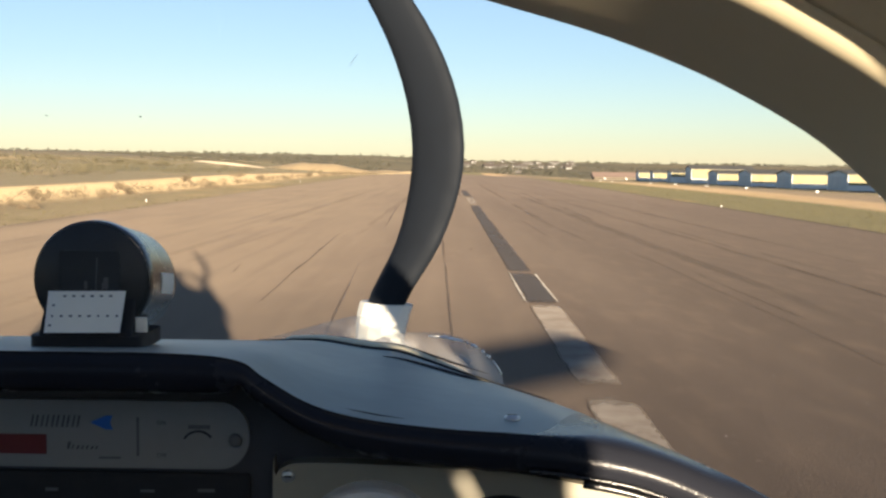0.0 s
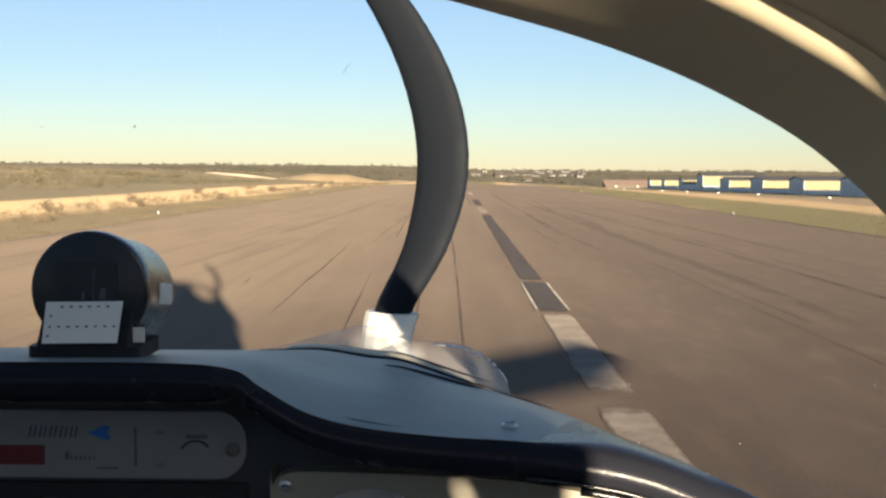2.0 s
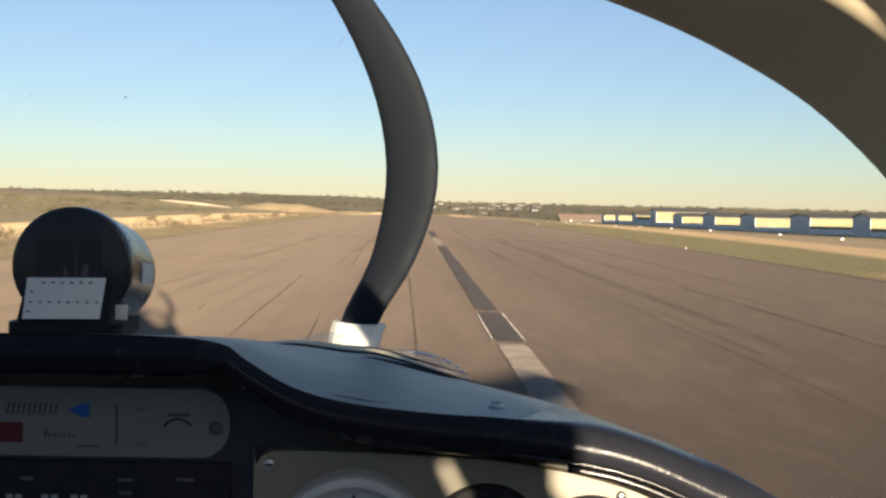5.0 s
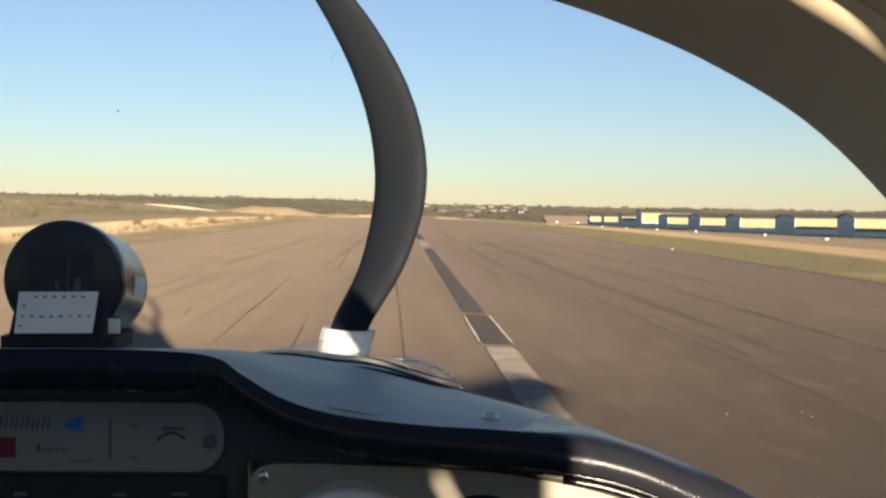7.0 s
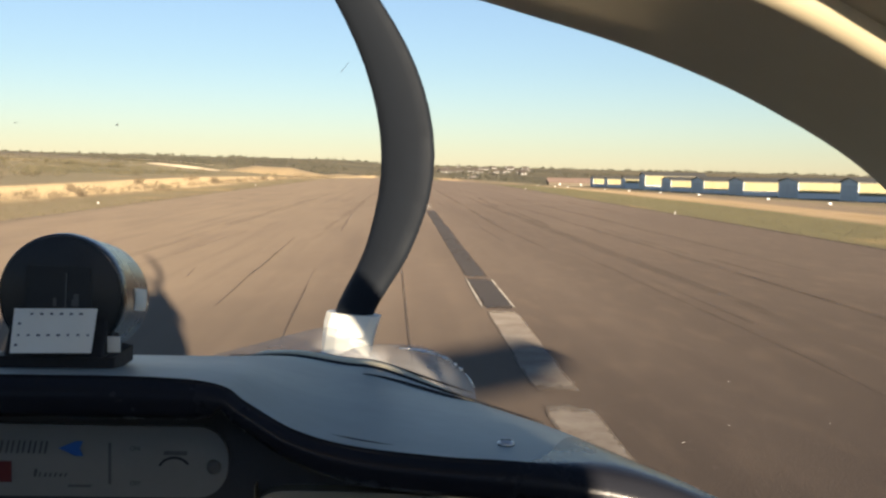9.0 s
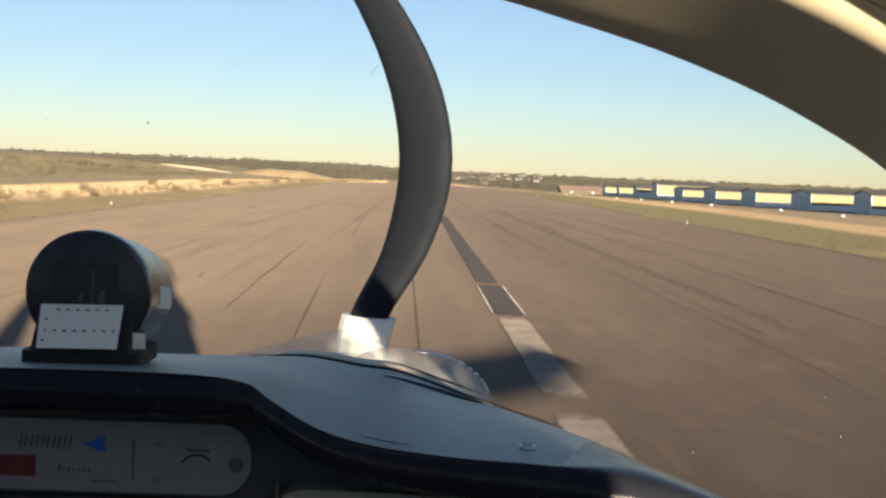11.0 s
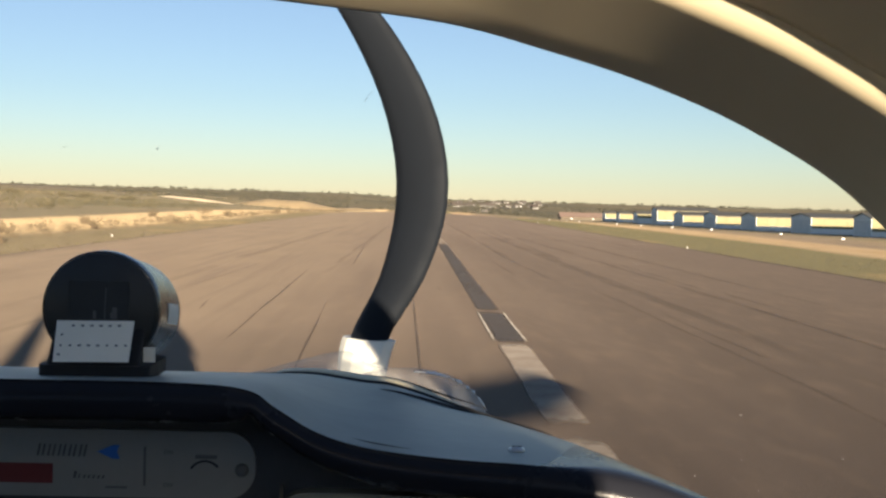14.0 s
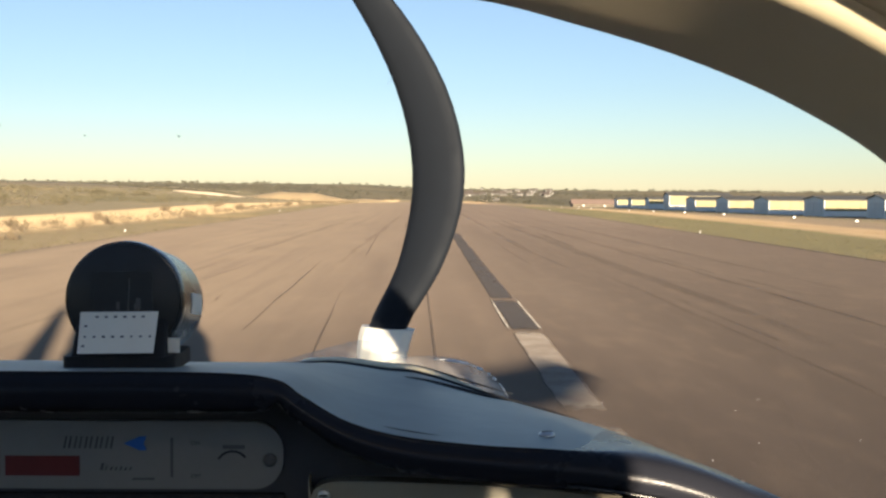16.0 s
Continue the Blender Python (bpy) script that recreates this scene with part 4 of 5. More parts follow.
# canopy bow: an arch across the cabin
ARCH = [(0.0, 0.0), (0.09, 0.004), (0.17, 0.0115), (0.25, 0.0195), (0.30, 0.031), (0.35, 0.0457), (0.40, 0.0663), (0.45, 0.0965), (0.50, 0.147), (0.55, 0.218), (0.60, 0.315), (0.63, 0.41)]
half = curve_through([(-0.25 + s, 0, 1.880 - d) for s, d in ARCH], 6)
arch = [Vector((-0.5 - p.x, 0, p.z)) for p in reversed(half)][:-1] + half


def arch_normal(i):
    d = arch[min(i + 1, len(arch) - 1)] - arch[max(i - 1, 0)]
    return Vector((-d.z, 0, d.x)).normalized()


BOW_LEAN = Vector((-0.131, -0.974, 0.183))


def bow_row(i):
    """One section of the bow; its inner face opens slightly aft."""
    n = arch_normal(i)
    lean = math.asin(0.055) - math.atan2(-n.dot(BOW_LEAN), -BOW_LEAN.y)
    k = math.tan(min(0.24, max(0.02, lean)))
    inner = [(k * (0.5 - y), y) for y in (0.498, 0.475, 0.450, 0.430, 0.4170)]
    e = k * 0.083
    prof = [(0.014, 0.512), (0.004, 0.510), (0.001, 0.506), (0.0, 0.502), *inner, (e + 0.0004, 0.4150), (e + 0.0013, 0.4120), (e + 0.0034, 0.4085),
            (e + 0.0074, 0.4045), (e + 0.0095, 0.4030), (e + 0.0105, 0.4045), (0.045, 0.420), (0.045, 0.500)]
    return [arch[i] + n * d + Vector((0, y, 0)) for d, y in prof], e


bm = bmesh.new()
loft(bm, [bow_row(i)[0] for i in range(len(arch))], closed=True)
part("canopy_bow", bm, FRAME, plane, "brown painted canopy bow", smooth=True)
bm = bmesh.new()
loft(bm, [[arch[i] + arch_normal(i) * (d + bow_row(i)[1]) + Vector((0, y, 0)) for d, y in
           ((0.0091, 0.4035), (0.0100, 0.399), (0.0151, 0.375), (0.0203, 0.350), (0.0195, 0.347), (0.0195, 0.342), (0.0226, 0.338), (0.0328, 0.29), (0.0465, 0.226), (0.049, 0.224),
            (0.058, 0.235), (0.050, 0.29), (0.044, 0.36), (0.032, 0.4035))] for i in range(len(arch))], closed=True)
part("canopy_frame", bm, FRAME, plane, "brown painted canopy frame", smooth=True)
# clear front screen from the bow to the forward edge of the dashboard
bm = bmesh.new()
rows = []
N = 48
for k in range(N + 1):
    t = k / N
    a = arch[round(t * (len(arch) - 1))] + arch_normal(round(t * (len(arch) - 1))) * 0.016 + Vector((0, 0.508, 0))
    f = fore[round(t * (len(fore) - 1))] + Vector((0, 0.02, -0.01))
    rows.append([a.lerp(f, j / 8) + Vector((0, 0.02, 0.05)) * math.sin(math.pi * j / 8) for j in range(9)])
loft(bm, rows)
screen = part("front_screen", bm, ACRYLIC, plane, "clear curved acrylic screen", smooth=True)
screen.visible_shadow = False

for x, z, dx, dz, w in ((-0.300, 1.812, -0.0015, 0.002, 0.0004), (-0.0455, 1.842, 0.005, 0.007, 0.00016), (-0.245, 1.806, 0.002, 0.0003, 0.0005), (-0.183, 1.806, 0.0003, 0.001, 0.0006)):
    part("insect_smear", plate(bmesh.new(), [(x - w, z), (x, z - w), (x + w, z), (x + dx + w * 0.3, z + dz), (x + dx - w * 0.3, z + dz)], 0.720, 0.7203), SMEAR, plane)


# body, wings, tail and wheels
def ring(y, xc, half_w, top, bottom, power=2.6, n=28):
    out = []
    for k in range(n):
        a = 2 * math.pi * k / n
        c, s = math.cos(a), math.sin(a)
        out.append(Vector((xc + half_w * math.copysign(abs(c) ** (2 / power), c), y, (top + bottom) / 2 + (top - bottom) / 2 * math.copysign(abs(s) ** (2 / power), s))))
    return out


XC = -0.24
bm = bmesh.new()
rows = []
for y, w, top, bot in ((1.12, 0.50, 1.50, 0.78), (0.6, 0.58, 1.42, 0.70), (0.0, 0.60, 1.36, 0.68), (-0.6, 0.60, 1.36, 0.68)):
    rows.append([Vector((XC - w * (0.92 if k in (0, 8) else 1) * math.cos(math.pi * k / 8), y, top - (top - bot) * math.sin(math.pi * k / 8) ** 0.7)) for k in range(9)])
loft(bm, rows)
part("cabin_tub", bm, COWL, plane, "pale painted fuselage side")
bm = bmesh.new()
rows = [ring(y, XC, w, t, b) for y, w, t, b in ((-0.62, 0.58, 1.46, 0.68), (-1.4, 0.44, 1.44, 0.76), (-2.6, 0.25, 1.40, 0.92), (-3.8, 0.12, 1.38, 1.08), (-4.5, 0.05, 1.36, 1.20))]
vs = loft(bm, rows, closed=True)
bm.faces.new(vs[-1])
bm.faces.new(vs[0])
part("rear_fuselage", bm, COWL, plane, smooth=True)
# unseen plate added behind the cabin to block sun, with a narrow slot
top = [(p.x - 0.02, p.z + 0.20) for p in arch if -0.84 < p.x - 0.02 < 0.316 and p.z > 1.62]
part("rear_blocker", plate(bmesh.new(), [(-0.84, 0.75), *top, (0.440, top[-1][1] - 0.07), (0.440, 1.716), (0.357, 1.716), (0.392, 1.652), (0.392, 0.75)], -0.64, -0.60), BLOCKER, plane, "dark unseen plate added to block the low sun")
part("slot_blocker", plate(bmesh.new(), [(0.410, 0.75), (0.410, 1.652), (0.375, 1.716), (0.440, 1.716), (0.440, 0.75)], -0.64, -0.60), BLOCKER, plane, "dark unseen strip added beside the light slot")
bm = bmesh.new()
loft(bm, [[p + arch_normal(i) * n + Vector((0, y, 0)) for n, y in ((0.055, 0.232), (0.095, 0.05), (0.13, -0.20), (0.17, -0.59))]
          for i, p in enumerate(arch) if p.z > 1.57])
canopy = part("canopy_bubble", bm, ACRYLIC, plane, "clear acrylic canopy", smooth=True)
canopy.visible_shadow = False
# unseen side strips added to keep light off the panel
for sx in (-1, 1):
    part("side_blocker", boxed((XC + sx * 0.61 - 0.012, -0.62, 1.33), (XC + sx * 0.61 + 0.012, 0.45, 1.56), 0.005), BLOCKER, plane)
# unseen side plates added to shape the sun patches on the dashboard
for sx in (-1, 1):
    bm = bmesh.new()
    vs = loft(bm, [[Vector((XC + sx * (0.65 + dx), y, z)) for y, z in ((-0.60, 1.50), (-0.30, 1.50), (-0.30, 1.578), (-0.356, 1.618), (-0.516, 1.688), (-0.516, 1.80), (-0.60, 1.80))] for dx in (-0.009, 0.009)], closed=True)
    bm.faces.new(vs[0])
    bm.faces.new(vs[1])
    part("window_blocker", bm, BLOCKER, plane, "dark unseen side plate added to cut off sunlight")
AIRFOIL = ((0, 0), (0.35, 0.065), (0.70, 0.095), (0.93, 0.065), (1, 0.01), (0.9, -0.045), (0.5, -0.055))
for sx in (-1, 1):
    bm = bmesh.new()
    rows = []
    # the tips sweep up from below
    for s, c, below, above in ((0.55, 1.40, 1, 1), (2.4, 1.40, 1, 1), (3.8, 1.42, 1, 1), (4.1, 1.40, 0.7, 1), (4.28, 1.32, 0.3, 0.97), (4.36, 1.16, 0.05, 0.85), (4.40, 0.98, 0.0, 0.60)):
        rows.append([Vector((XC + sx * s, 0.42 - c - 0.4 * (1.42 - c) + c * u, 0.76 + 0.088 * s + (0.09 + 0.012 * max(0, s - 2.4) + 0.10 * smoothstep(3.9, 4.42, s)) * (1 - u) + h * c * (below if h < 0 else above))) for u, h in AIRFOIL])
    vs = loft(bm, rows, closed=True)
    bm.faces.new(vs[-1])
    bm.faces.new(vs[0])
    part("wing", bm, COWL, plane, "pale low wing", smooth=True)
part("tailplane", boxed((XC - 1.4, -4.6, 1.26), (XC + 1.4, -4.0, 1.31), 0.02), COWL, plane)
bm = bmesh.new()
loft_rows = [[Vector((XC + u, y, z)) for y, z in ((-4.75, 1.2), (-4.85, 2.36), (-4.78, 2.40), (-4.50, 2.38), (-3.6, 1.42))] for u in (-0.03, 0.03)]
vs = loft(bm, loft_rows, closed=True)
bm.faces.new(vs[0])
bm.faces.new(vs[1])
part("fin", bm, COWL, plane)
for x, y in ((XC - 0.95, -0.55), (XC + 0.95, -0.55), (XC, 1.05)):
    w = part("wheel", lathe(bmesh.new(), [(0.08, -0.05), (0.17, -0.05), (0.195, -0.02), (0.195, 0.02), (0.17, 0.05), (0.08, 0.05)], (x, y, 0.235), "x", 24), BLACK, plane, "black tyre", smooth=True)
    part("leg", tube(bmesh.new(), [(x * 0.9 + XC * 0.1, y, 0.24), ((x + XC) / 2, y, 0.6), ((x + XC * 3) / 4, y, 0.8)], 0.03, 8), METAL, w)

# engine cowling
bm = bmesh.new()
rows = []


def cowl_top(x, y):
    u = x - XC
    base = 1.452 - 0.30 * max(0, abs(u - 0.06) - 0.20) ** 1.1 - 4.0 * max(0, abs(u) - 0.30) ** 2
    nose = smoothstep(1.62, 1.86, y)
    return base - 0.03 * smoothstep(1.2, 1.5, y) - 0.09 * nose ** 2 + 0.05 * (1 - smoothstep(1.14, 1.5, y))


for j in range(17):
    y = 1.16 + 0.72 * j / 16
    shrink = 1 - 0.30 * smoothstep(1.3, 1.9, y)
    rows.append([Vector((XC + u * shrink, y, cowl_top(XC + u * shrink, y))) for u in [-0.52 + 1.04 * k / 40 for k in range(41)]])
loft(bm, rows)
bmesh.ops.solidify(bm, geom=bm.faces[:], thickness=0.012)
part("cowling", bm, COWL, plane, "glossy pale engine cowling", smooth=True)
bm = bmesh.new()
vs = loft(bm, [ring(y, XC + 0.02, w, t, b) for y, w, t, b in ((1.14, 0.48, 1.40, 0.72), (1.5, 0.42, 1.38, 0.78), (1.86, 0.30, 1.34, 0.92))], closed=True)
bm.faces.new(vs[0])
bm.faces.new(vs[-1])
part("lower_cowling", bm, COWL, plane, smooth=True)

# clear fairings over the cowling's top, with a pale hazy veil
bm = bmesh.new()
rows = []
for j in range(13):
    a = math.pi * j / 12
    k = max(0.02, math.sin(a)) ** 0.8
    rows.append([Vector((-0.012 + 0.130 * k * math.copysign(abs(math.cos(b)) ** 0.8, math.cos(b)), 1.64 - 0.20 * math.cos(a), 1.402 + 0.117 * k * abs(math.sin(b)) ** 0.8))
                 for b in [math.pi * i / 24 for i in range(25)]])
loft(bm, rows)
dome = part("clear_fairing", bm, HAZY, plane, "hazy clear rounded fairing with highlights modelled on its rim", smooth=True)
# rim highlights modelled as short bright metal slivers
for b0, b1, r in ((66, 88, 0.0021), (56, 62, 0.0023), (49, 52, 0.0019), (43, 46.5, 0.0023), (26, 40, 0.0011), (63, 65, 0.0012)):
    part("rim_glint", tube(bmesh.new(), [Vector((-0.012 + 0.131 * abs(math.cos(b)) ** 0.8, 1.62, 1.403 + 0.118 * abs(math.sin(b)) ** 0.8)) for b in [radians(b0 + (b1 - b0) * i / 6) for i in range(7)]], lambda t, r=r: r * (0.4 + 0.6 * math.sin(math.pi * min(0.97, t + 0.03))), 8), GLINT, dome, "bright metal sliver standing in for a rim highlight", smooth=True)
bm = bmesh.new()
rows = []
CREST = curve_through([(-0.30, 0, 1.492), (-0.215, 0, 1.517), (-0.16, 0, 1.533), (-0.118, 0, 1.543), (-0.095, 0, 1.539), (-0.075, 0, 1.526), (-0.045, 0, 1.512), (-0.01, 0, 1.480)], 5)
for j in range(11):
    u = j / 5 - 1
    rows.append([Vector((p.x, 1.65 + 0.16 * u, 1.43 + (p.z - 1.43) * (1 - u * u) ** 0.5)) for p in CREST])
loft(bm, rows)
part("clear_fairing", bm, HAZY, plane, "hazy clear low fairing", smooth=True)

# ---------------------------------------------------------------- propeller, at rest
HUB = Vector((-0.10, 1.97, 1.375))
prop = holder("propeller", HUB, "dark curved two-blade propeller with white taped blade roots, at rest", "propeller")
part("spinner", lathe(bmesh.new(), [(0.085, -0.07), (0.09, -0.02), (0.085, 0.05), (0.07, 0.12), (0.02, 0.165)], HUB, "y", 32), COWL, prop, "pale spinner", smooth=True)
ANG = 90.0
BLADE_KEYS = curve_through([(0.06, 0.032, 0.028), (0.20, 0.045, 0.022), (0.36, 0.054, 0.017), (0.55, 0.051, 0.012), (0.72, 0.040, 0.009), (0.80, 0.026, 0.006), (0.825, 0.008, 0.004)], 5)
BLADE_ROWS = [(q.x, q.y, q.z, 46 - 38 * q.x) for q in BLADE_KEYS]
SWEEP = curve_through([(0, 0, 0), (0.14, 0.012, 0), (0.27, 0.075, 0), (0.42, 0.105, 0), (0.575, 0.075, 0), (0.73, -0.010, 0), (0.86, -0.125, 0)], 8)


def swept(r):
    """Sideways sweep of the blade at a radius."""
    k = max(i for i in range(len(SWEEP) - 1) if SWEEP[i].x <= r)
    a, b = SWEEP[k], SWEEP[k + 1]
    return a.y + (b.y - a.y) * (r - a.x) / (b.x - a.x)


for turn in (ANG, ANG + 180):
    c, s = math.cos(radians(turn)), math.sin(radians(turn))

    def at(r, w, d):
        w -= swept(r)
        return HUB + Vector((c * r - s * w, d, s * r + c * w))
    rows = []
    for r, w, th, tw in BLADE_ROWS:
        ct, st = math.cos(radians(tw)), math.sin(radians(tw))
        row = []
        for k in range(12):
            a = 2 * math.pi * k / 12
            u, v = w * math.cos(a), th * math.sin(a)
            row.append(at(r, u * ct - v * st, u * st + v * ct))
        rows.append(row)
    bm = bmesh.new()
    vs = loft(bm, rows, closed=True)
    bm.faces.new(vs[0])
    bm.faces.new(vs[-1])
    bl = part("blade", bm, BLADE, prop, "dark grey blade", smooth=True)
    rows = []
    for r, w, th, tw in ((0.055, 0.050, 0.034, 42), (0.08, 0.052, 0.033, 41), (0.105, 0.055, 0.032, 40), (0.13, 0.058, 0.030, 39), (0.15, 0.059, 0.029, 38)):
        ct, st = math.cos(radians(tw)), math.sin(radians(tw))
        rows.append([at(r, w * math.cos(2 * math.pi * k / 12) * ct - th * math.sin(2 * math.pi * k / 12) * st, w * math.cos(2 * math.pi * k / 12) * st + th * math.sin(2 * math.pi * k / 12) * ct) for k in range(12)])
    bm = bmesh.new()
    vs = loft(bm, rows, closed=True)
    bm.faces.new(vs[0])
    bm.faces.new(vs[-1])
    part("tape_cuff", bm, TAPE, bl, "white tape round the blade root")

# ---------------------------------------------------------------- magnetic compass on the dashboard
CX, CY, CZ, CR = -0.2440, 0.806, 1.6885, 0.0440
comp = holder("magnetic_compass", (CX, CY + 0.04, 1.639), "black round magnetic compass on a pedestal on the dashboard", "compass")
bm = lathe(bmesh.new(), [(CR * 0.90, 0.001), (CR * 0.985, 0.0), (CR, 0.0015), (CR, 0.012), (CR * 0.985, 0.014), (CR * 0.975, 0.080), (CR * 0.92, 0.087), (CR * 0.6, 0.089)], (CX, CY, CZ), "y", 56)
for v in bm.verts:
    v.co.z -= 0.14 * max(0.0, v.co.y - CY - 0.012)
body = part("housing", bm, BARREL, comp, "black cylinder housing", smooth=True)
face = part("face_glass", lathe(bmesh.new(), [(CR * 0.955, 0.0005), (CR * 0.94, -0.0006), (0.0001, -0.0008)], (CX, CY, CZ), "y", 48), COMPASS_GLASS, comp, "dark compass window", smooth=True)
part("window", plate(bmesh.new(), round_rect(CX - 0.0235, CX + 0.0215, CZ - 0.0185, CZ + 0.0215, 0.002), CY - 0.0016, CY + 0.001), COMPASS_DARK, face)
part("lubber_line", plate(bmesh.new(), [(CX + 0.0025, CZ - 0.019), (CX + 0.0036, CZ - 0.019), (CX + 0.0050, CZ + 0.0165), (CX + 0.0040, CZ + 0.0165)], CY - 0.0021, CY - 0.0010), FAINT, face, "thin pale lubber line")
for dx, w, h in ((-0.023, 0.0009, 0.018), (-0.004, 0.0012, 0.006), (0.011, 0.0018, 0.009), (0.0085, 0.0007, 0.005)):
    part("dial_mark", plate(bmesh.new(), round_rect(CX + dx - w, CX + dx + w, CZ - 0.007, CZ - 0.007 + h, w * 0.5, 2), CY - 0.0020, CY - 0.0010), COMPASS_DARK if dx < -0.01 else FAINT, face)
# pedestal, base and cards
bm = bmesh.new()
vs = loft(bm, [[Vector((x, y, z)) for x, y in ((a, y0), (b, y0), (b, y1), (a, y1))] for a, b, y0, y1, z in
               ((-0.279, -0.2085, 0.7890, 0.840, 1.640), (-0.2785, -0.2105, 0.7900, 0.838, 1.650), (-0.2780, -0.2115, 0.8060, 0.838, 1.6755), (-0.272, -0.2170, 0.810, 0.836, 1.680))], closed=True)
bm.faces.new(vs[-1])
bm.faces.new(vs[0])
bmesh.ops.bevel(bm, geom=bm.edges[:], offset=0.0012, segments=1, affect="EDGES")
ped = part("pedestal", bm, BLACK, comp, "black moulded pedestal")
bm = bmesh.new()
out = round_rect(-0.2850, -0.2030, 0.788, 0.850, 0.006, 4)
vs = loft(bm, [[Vector((x, y, z)) for x, y in out] for z in (1.6375, 1.6455, 1.6485)], closed=True)
bm.faces.new(vs[0])
bm.faces.new(vs[-1])
part("base_plate", bm, BLACK, comp, "black base plate")


def leaned(x, u, d=0.0):
    """A place on the sloping card: x across, u from 0 at its lower to 1 at its upper edge."""
    return Vector((x, 0.7850 + 0.0165 * u - d, 1.6518 + 0.0286 * u + 0.0010 * (x + 0.246) / 0.06))


bm = bmesh.new()
vs = loft(bm, [[leaned(x, u, d) for x, u in ((-0.2722, 0), (-0.2172, 0), (-0.2172, 1), (-0.2760 + 0.0015, 1))] for d in (0.0, 0.001)], closed=True)
bm.faces.new(vs[0])
bm.faces.new(vs[1])
card = part("deviation_card", bm, CARD, ped, "white paper deviation card with tiny dark marks")
rnd = random.Random(5)
bmk = bmesh.new()
for row, n in ((0.88, 6), (0.40, 8), (0.66, 1), (0.18, 1)):
    for k in range(n):
        x = -0.2685 + (0.0475 / 7) * (k + (1 if row > 0.8 else 0))
        if row in (0.66, 0.18):
            x = -0.269
        w = rnd.uniform(0.0007, 0.0013)
        vs = loft(bmk, [[leaned(x - w, row - 0.022, d), leaned(x + w, row - 0.022, d), leaned(x + w, row + 0.022, d), leaned(x - w, row + 0.022, d)] for d in (0.0009, 0.0014)], closed=True)
        bmk.faces.new(vs[0])
        bmk.faces.new(vs[1])
part("card_marks", bmk, FAINT, ped, "rows of tiny dark marks", kind="stuff")
part("side_label", boxed((-0.2105, 0.8015, 1.6500), (-0.2020, 0.8035, 1.6610)), CARD, ped, "small white label")
bm = bmesh.new()
rows = []
for k in range(7):
    a = radians(-14 + 22 * k / 6)
    rows.append([Vector((CX + (CR * 0.980 + e) * math.cos(a), y, CZ - 0.14 * (y - CY - 0.012) + (CR * 0.980 + e) * math.sin(a))) for y, e in ((CY + 0.036, 0.0), (CY + 0.036, 0.0004), (CY + 0.072, 0.0004), (CY + 0.072, 0.0))])
loft(bm, rows, closed=True)
part("barrel_label", bm, CARD, body, "white label round the barrel")

comp.location += Vector((0.0038, -0.011, 0.0018))
comp.scale = (0.985, 0.985, 0.985)

# ---------------------------------------------------------------- instrument panel
panel = holder("instrument_panel", (-0.2, 0.78, 1.2), "dark instrument panel with grey name plate and cream gauge board", "instrument panel")
bm = bmesh.new()
top = [(lip[i].x, lip[i].z - 0.018) for i in range(4, len(lip) - 2, 3)]
plate(bm, top + [(0.34, 1.15), (-0.84, 1.15)], 0.770, 0.785)
part("board", bm, PANEL_BLACK, panel, "matt black board")
name_plate = part("name_plate", plate(bmesh.new(), round_rect(-0.47, -0.1195, 1.5575, 1.6065, 0.021, 8), 0.7655, 0.7700), PLATE_GREY, panel, "grey plate with rounded ends and dark lettering bars")


def bar(x0, x1, z0, z1, mat, parent, slant=0.0, name="lettering_bar", y=0.7655):
    part(name, plate(bmesh.new(), [(x0, z0), (x1, z0), (x1 + slant, z1), (x0 + slant, z1)], y - 0.0006, y + 0.0003), mat, parent)


for k in range(5):
    x = -0.2755 + k * 0.0074
    bar(x, x + 0.0011, 1.5868, 1.5953, INK_SOFT, name_plate, 0.0018)
    bar(x + 0.0034, x + 0.0045, 1.5868, 1.5953, INK_SOFT, name_plate, 0.0018)
part("blue_emblem", plate(bmesh.new(), [(-0.2325, 1.5905), (-0.2215, 1.5855), (-0.2165, 1.5855), (-0.2185, 1.5905), (-0.2165, 1.5955), (-0.2215, 1.5955)], 0.7648, 0.7658), BLUE, name_plate, "plain blue arrow shape")
for k, (w, h) in enumerate(((0.0018, 0.0050), (0.0009, 0.0030), (0.0014, 0.0024), (0.0012, 0.0024), (0.0012, 0.0026), (0.0014, 0.0022), (0.0010, 0.0024))):
    bar(-0.2495 + 0.0034 * k, -0.2495 + 0.0034 * k + w, 1.5710, 1.5710 + h, INK_SOFT, name_plate, 0.0010)
bar(-0.2270, -0.2115, 1.5642, 1.5655, FAINT, name_plate, 0.0010)
bar(-0.3165, -0.2640, 1.5670, 1.5812, RED, name_plate, 0, "red_label")
bar(-0.345, -0.3205, 1.5665, 1.5880, RED, name_plate, 0, "red_label")
bar(-0.1995, -0.1978, 1.5665, 1.5945, FAINT, name_plate, 0, "slider_slot")


def lettering(text, x, z, size, mat, parent, y=0.7655):
    """Flat letters in the built-in font, standing on the plate's face."""
    cu = bpy.data.curves.new("letters", "FONT")
    cu.body, cu.size, cu.align_x, cu.align_y, cu.extrude = text, size, "CENTER", "CENTER", 0.0002
    ob = bpy.data.objects.new("letters", cu)
    me = bpy.data.meshes.new_from_object(ob)
    bpy.data.objects.remove(ob)
    me.transform(Matrix.Translation((x, y - 0.0003, z)) @ Matrix.Rotation(radians(90), 4, "X"))
    me.materials.append(mat)
    let = new("letters", me)
    let.parent = parent
    let.matrix_parent_inverse = Matrix.Translation(-parent.location)
    return let


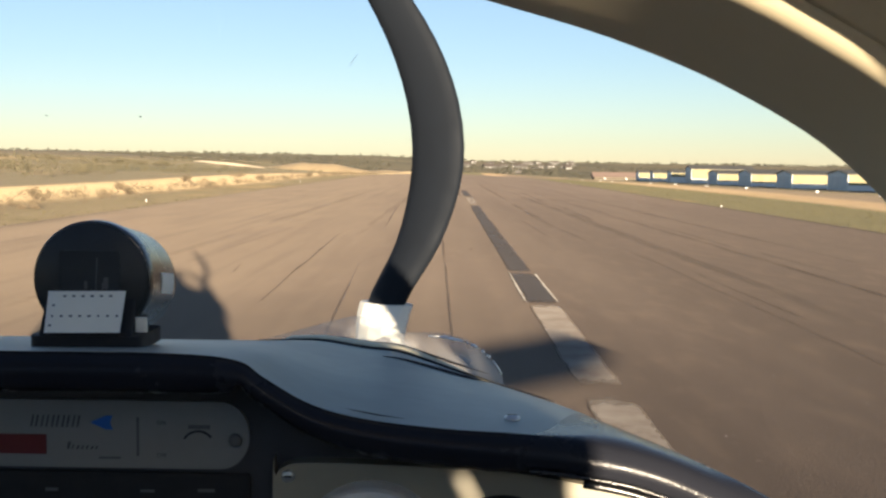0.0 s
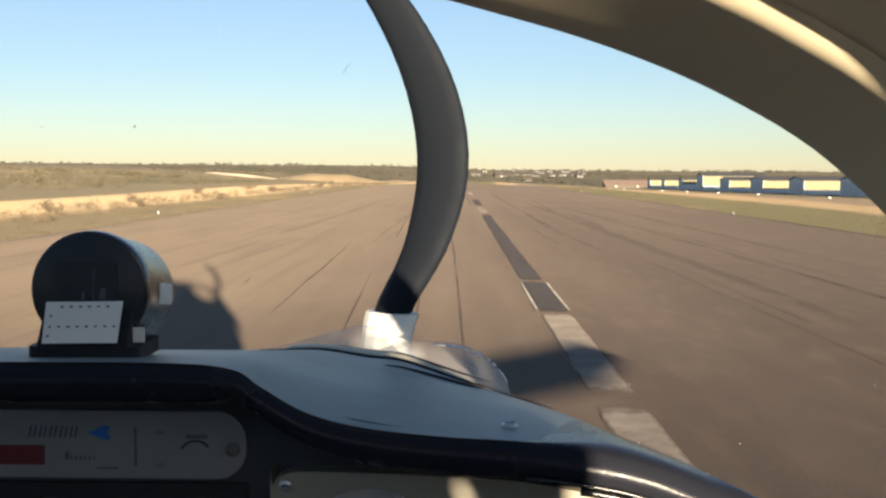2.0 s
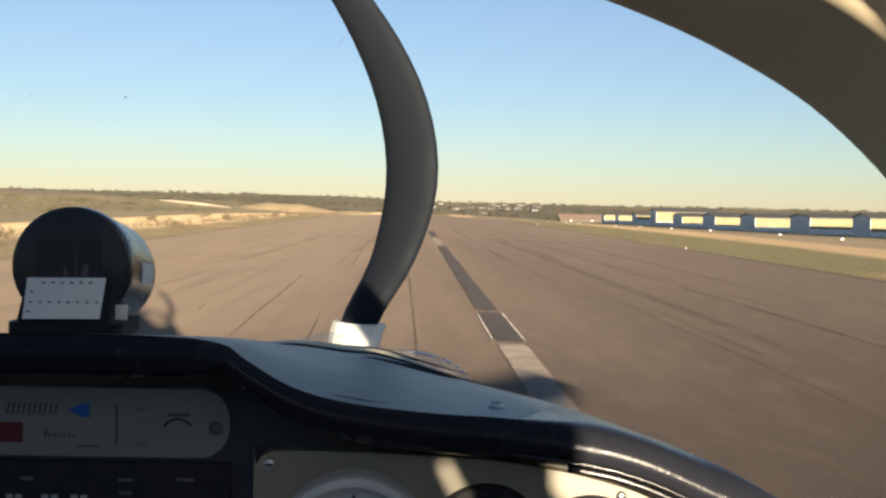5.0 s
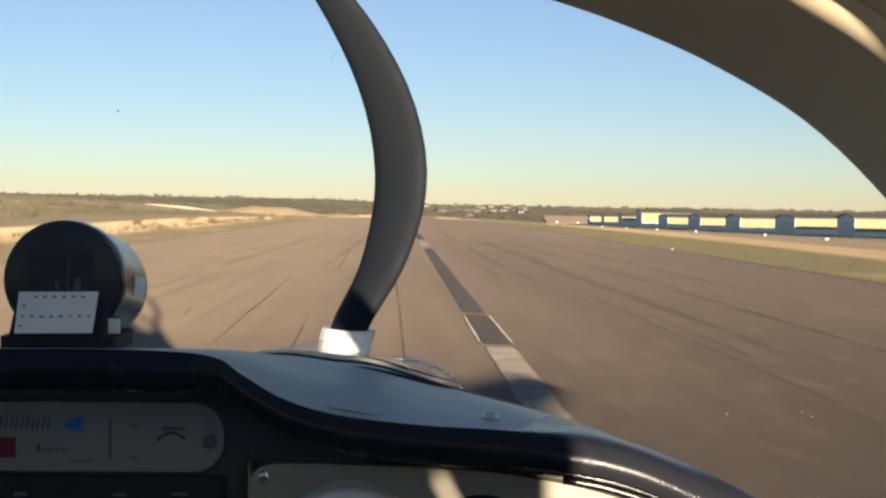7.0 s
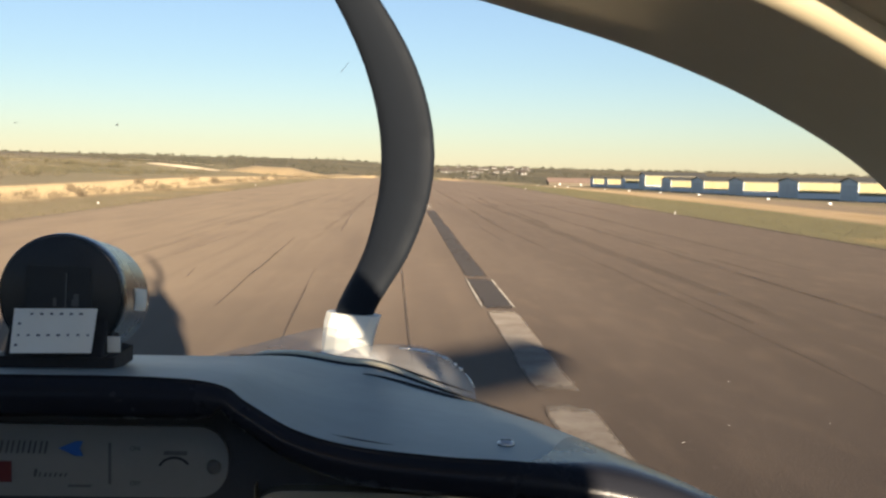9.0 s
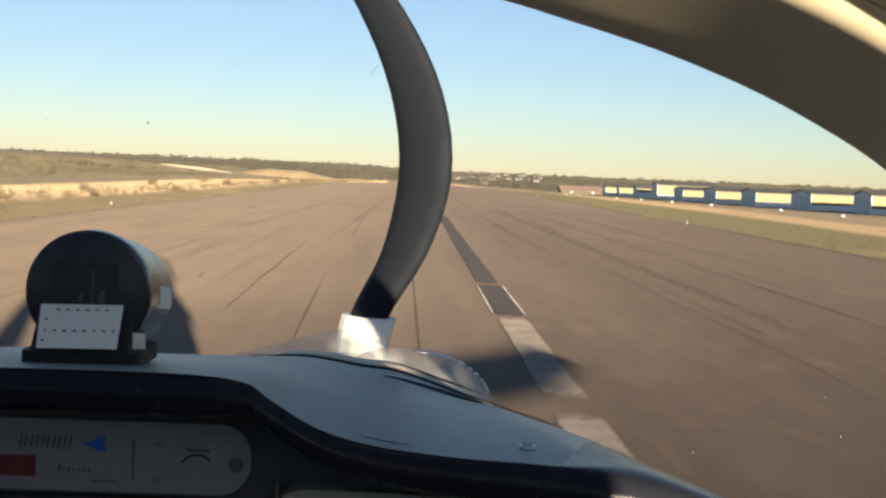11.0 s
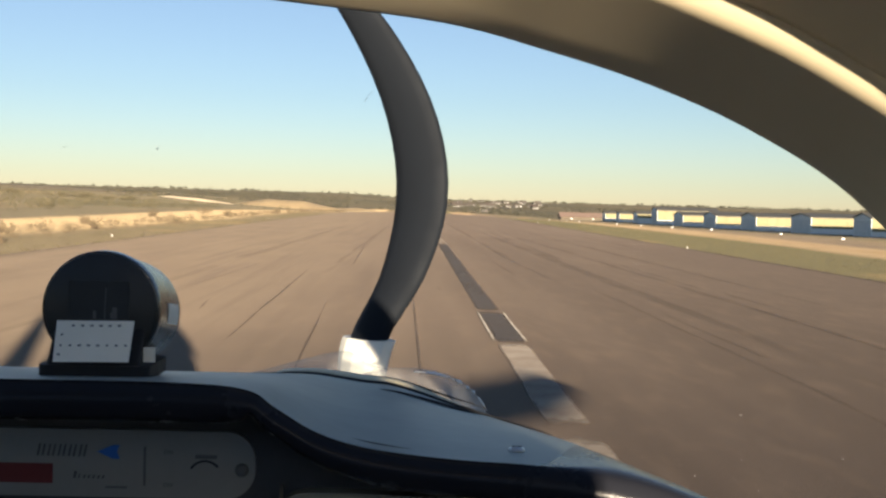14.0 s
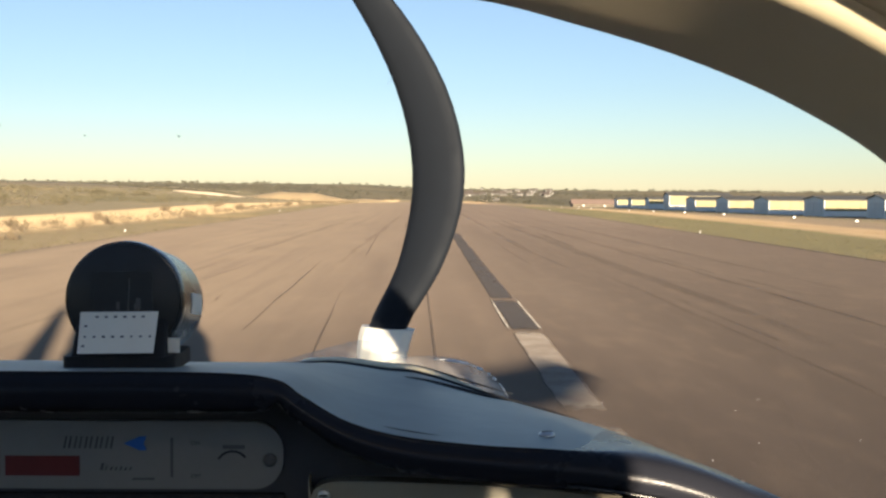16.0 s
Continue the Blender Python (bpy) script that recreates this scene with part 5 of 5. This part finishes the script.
lettering("ON", -0.1818, 1.5908, 0.0042, FAINT, name_plate)
lettering("OFF", -0.1816, 1.5670, 0.0042, FAINT, name_plate)
bar(-0.1625, -0.1470, 1.5868, 1.5895, FAINT, name_plate)
bm = bmesh.new()
rows = []
for k in range(11):
    a = radians(150 - 112 * k / 10)
    rows.append([Vector((-0.1555 + r * math.cos(a), y, 1.5735 + r * math.sin(a))) for r, y in ((0.0108, 0.7650), (0.0124, 0.7650), (0.0124, 0.7656), (0.0108, 0.7656))])
loft(bm, rows, closed=True)
part("dial_arc", bm, INK, name_plate, "thin black arc")
part("round_knob", lathe(bmesh.new(), [(0.0050, 0.0), (0.0046, -0.002), (0.002, -0.0026)], (-0.1290, 0.7656, 1.5790), "y", 16), FAINT, name_plate, smooth=True)
# radio below
radio = part("radio", boxed((-0.47, 0.764, 1.44), (-0.118, 0.7705, 1.5545), 0.002), BLACK, panel, "black radio unit")
for x0, x1, z0, z1 in ((-0.2645, -0.2555, 1.5405, 1.5430), (-0.1965, -0.1865, 1.5405, 1.5425), (-0.1555, -0.1435, 1.5412, 1.5435), (-0.196, -0.187, 1.531, 1.5335)):
    bar(x0, x1, z0, z1, FAINT, radio, 0, "key_label", 0.7640)
for x0, x1 in ((-0.293, -0.262), (-0.250, -0.216)):
    n = 5
    for k in range(n):
        if k == 2:
            continue
        w = (x1 - x0) / n
        bar(x0 + k * w, x0 + k * w + w * 0.7, 1.5225, 1.5305, LIT, radio, 0, "digit_bar", 0.7640)
for x in (-0.18, -0.15):
    part("knob", lathe(bmesh.new(), [(0.011, 0.0), (0.0105, -0.012), (0.009, -0.014)], (x, 0.764, 1.50), "y", 24), BLACK, radio, smooth=True)

# cream gauge board
edge = curve_through([(-0.100, 1.15, 0), (-0.1005, 1.535, 0), (-0.0985, 1.556, 0), (-0.090, 1.5645, 0), (-0.070, 1.5665, 0), (-0.016, 1.5655, 0), (0.044, 1.5630, 0), (0.084, 1.5595, 0), (0.136, 1.5500, 0), (0.182, 1.5350, 0), (0.23, 1.505, 0), (0.29, 1.45, 0), (0.30, 1.15, 0)], 4)
bm = bmesh.new()
plate(bm, [(p.x, p.y) for p in edge], 0.7545, 0.7700)
board = part("gauge_board", bm, PANEL_CREAM, panel, "cream painted gauge board")
screw(-0.0897, 0.7545, 1.5567, 0.0048, panel)
screw(0.158, 0.7545, 1.5375, 0.0040, panel)


def gauge(x, z, r, ring_mat, depth, label):
    g = part("gauge", lathe(bmesh.new(), [(r, 0.0), (r, -depth * 0.8), (r * 0.97, -depth), (r * 0.86, -depth), (r * 0.84, -depth * 0.7), (r * 0.82, -depth * 0.35)], (x, 0.7545, z), "y", 48), ring_mat, panel, label, smooth=False)
    part("dial", lathe(bmesh.new(), [(r * 0.84, -depth * 0.3), (0.0001, -depth * 0.3)], (x, 0.7545, z), "y", 40), COMPASS_DARK if ring_mat is BLACK else DIAL_WHITE, g)
    part("needle", boxed((x - 0.0008, 0.7545 - depth * 0.45, z), (x + 0.0008, 0.7545 - depth * 0.35, z + r * 0.7)), LIT if ring_mat is BLACK else INK, g)


gauge(-0.030, 1.5000, 0.0545, DIAL_WHITE, 0.022, "round white instrument with a deep bezel")
gauge(0.063, 1.5030, 0.0425, BLACK, 0.008, "round black instrument")
gauge(0.137, 1.4980, 0.0405, BLACK, 0.008, "round black instrument")
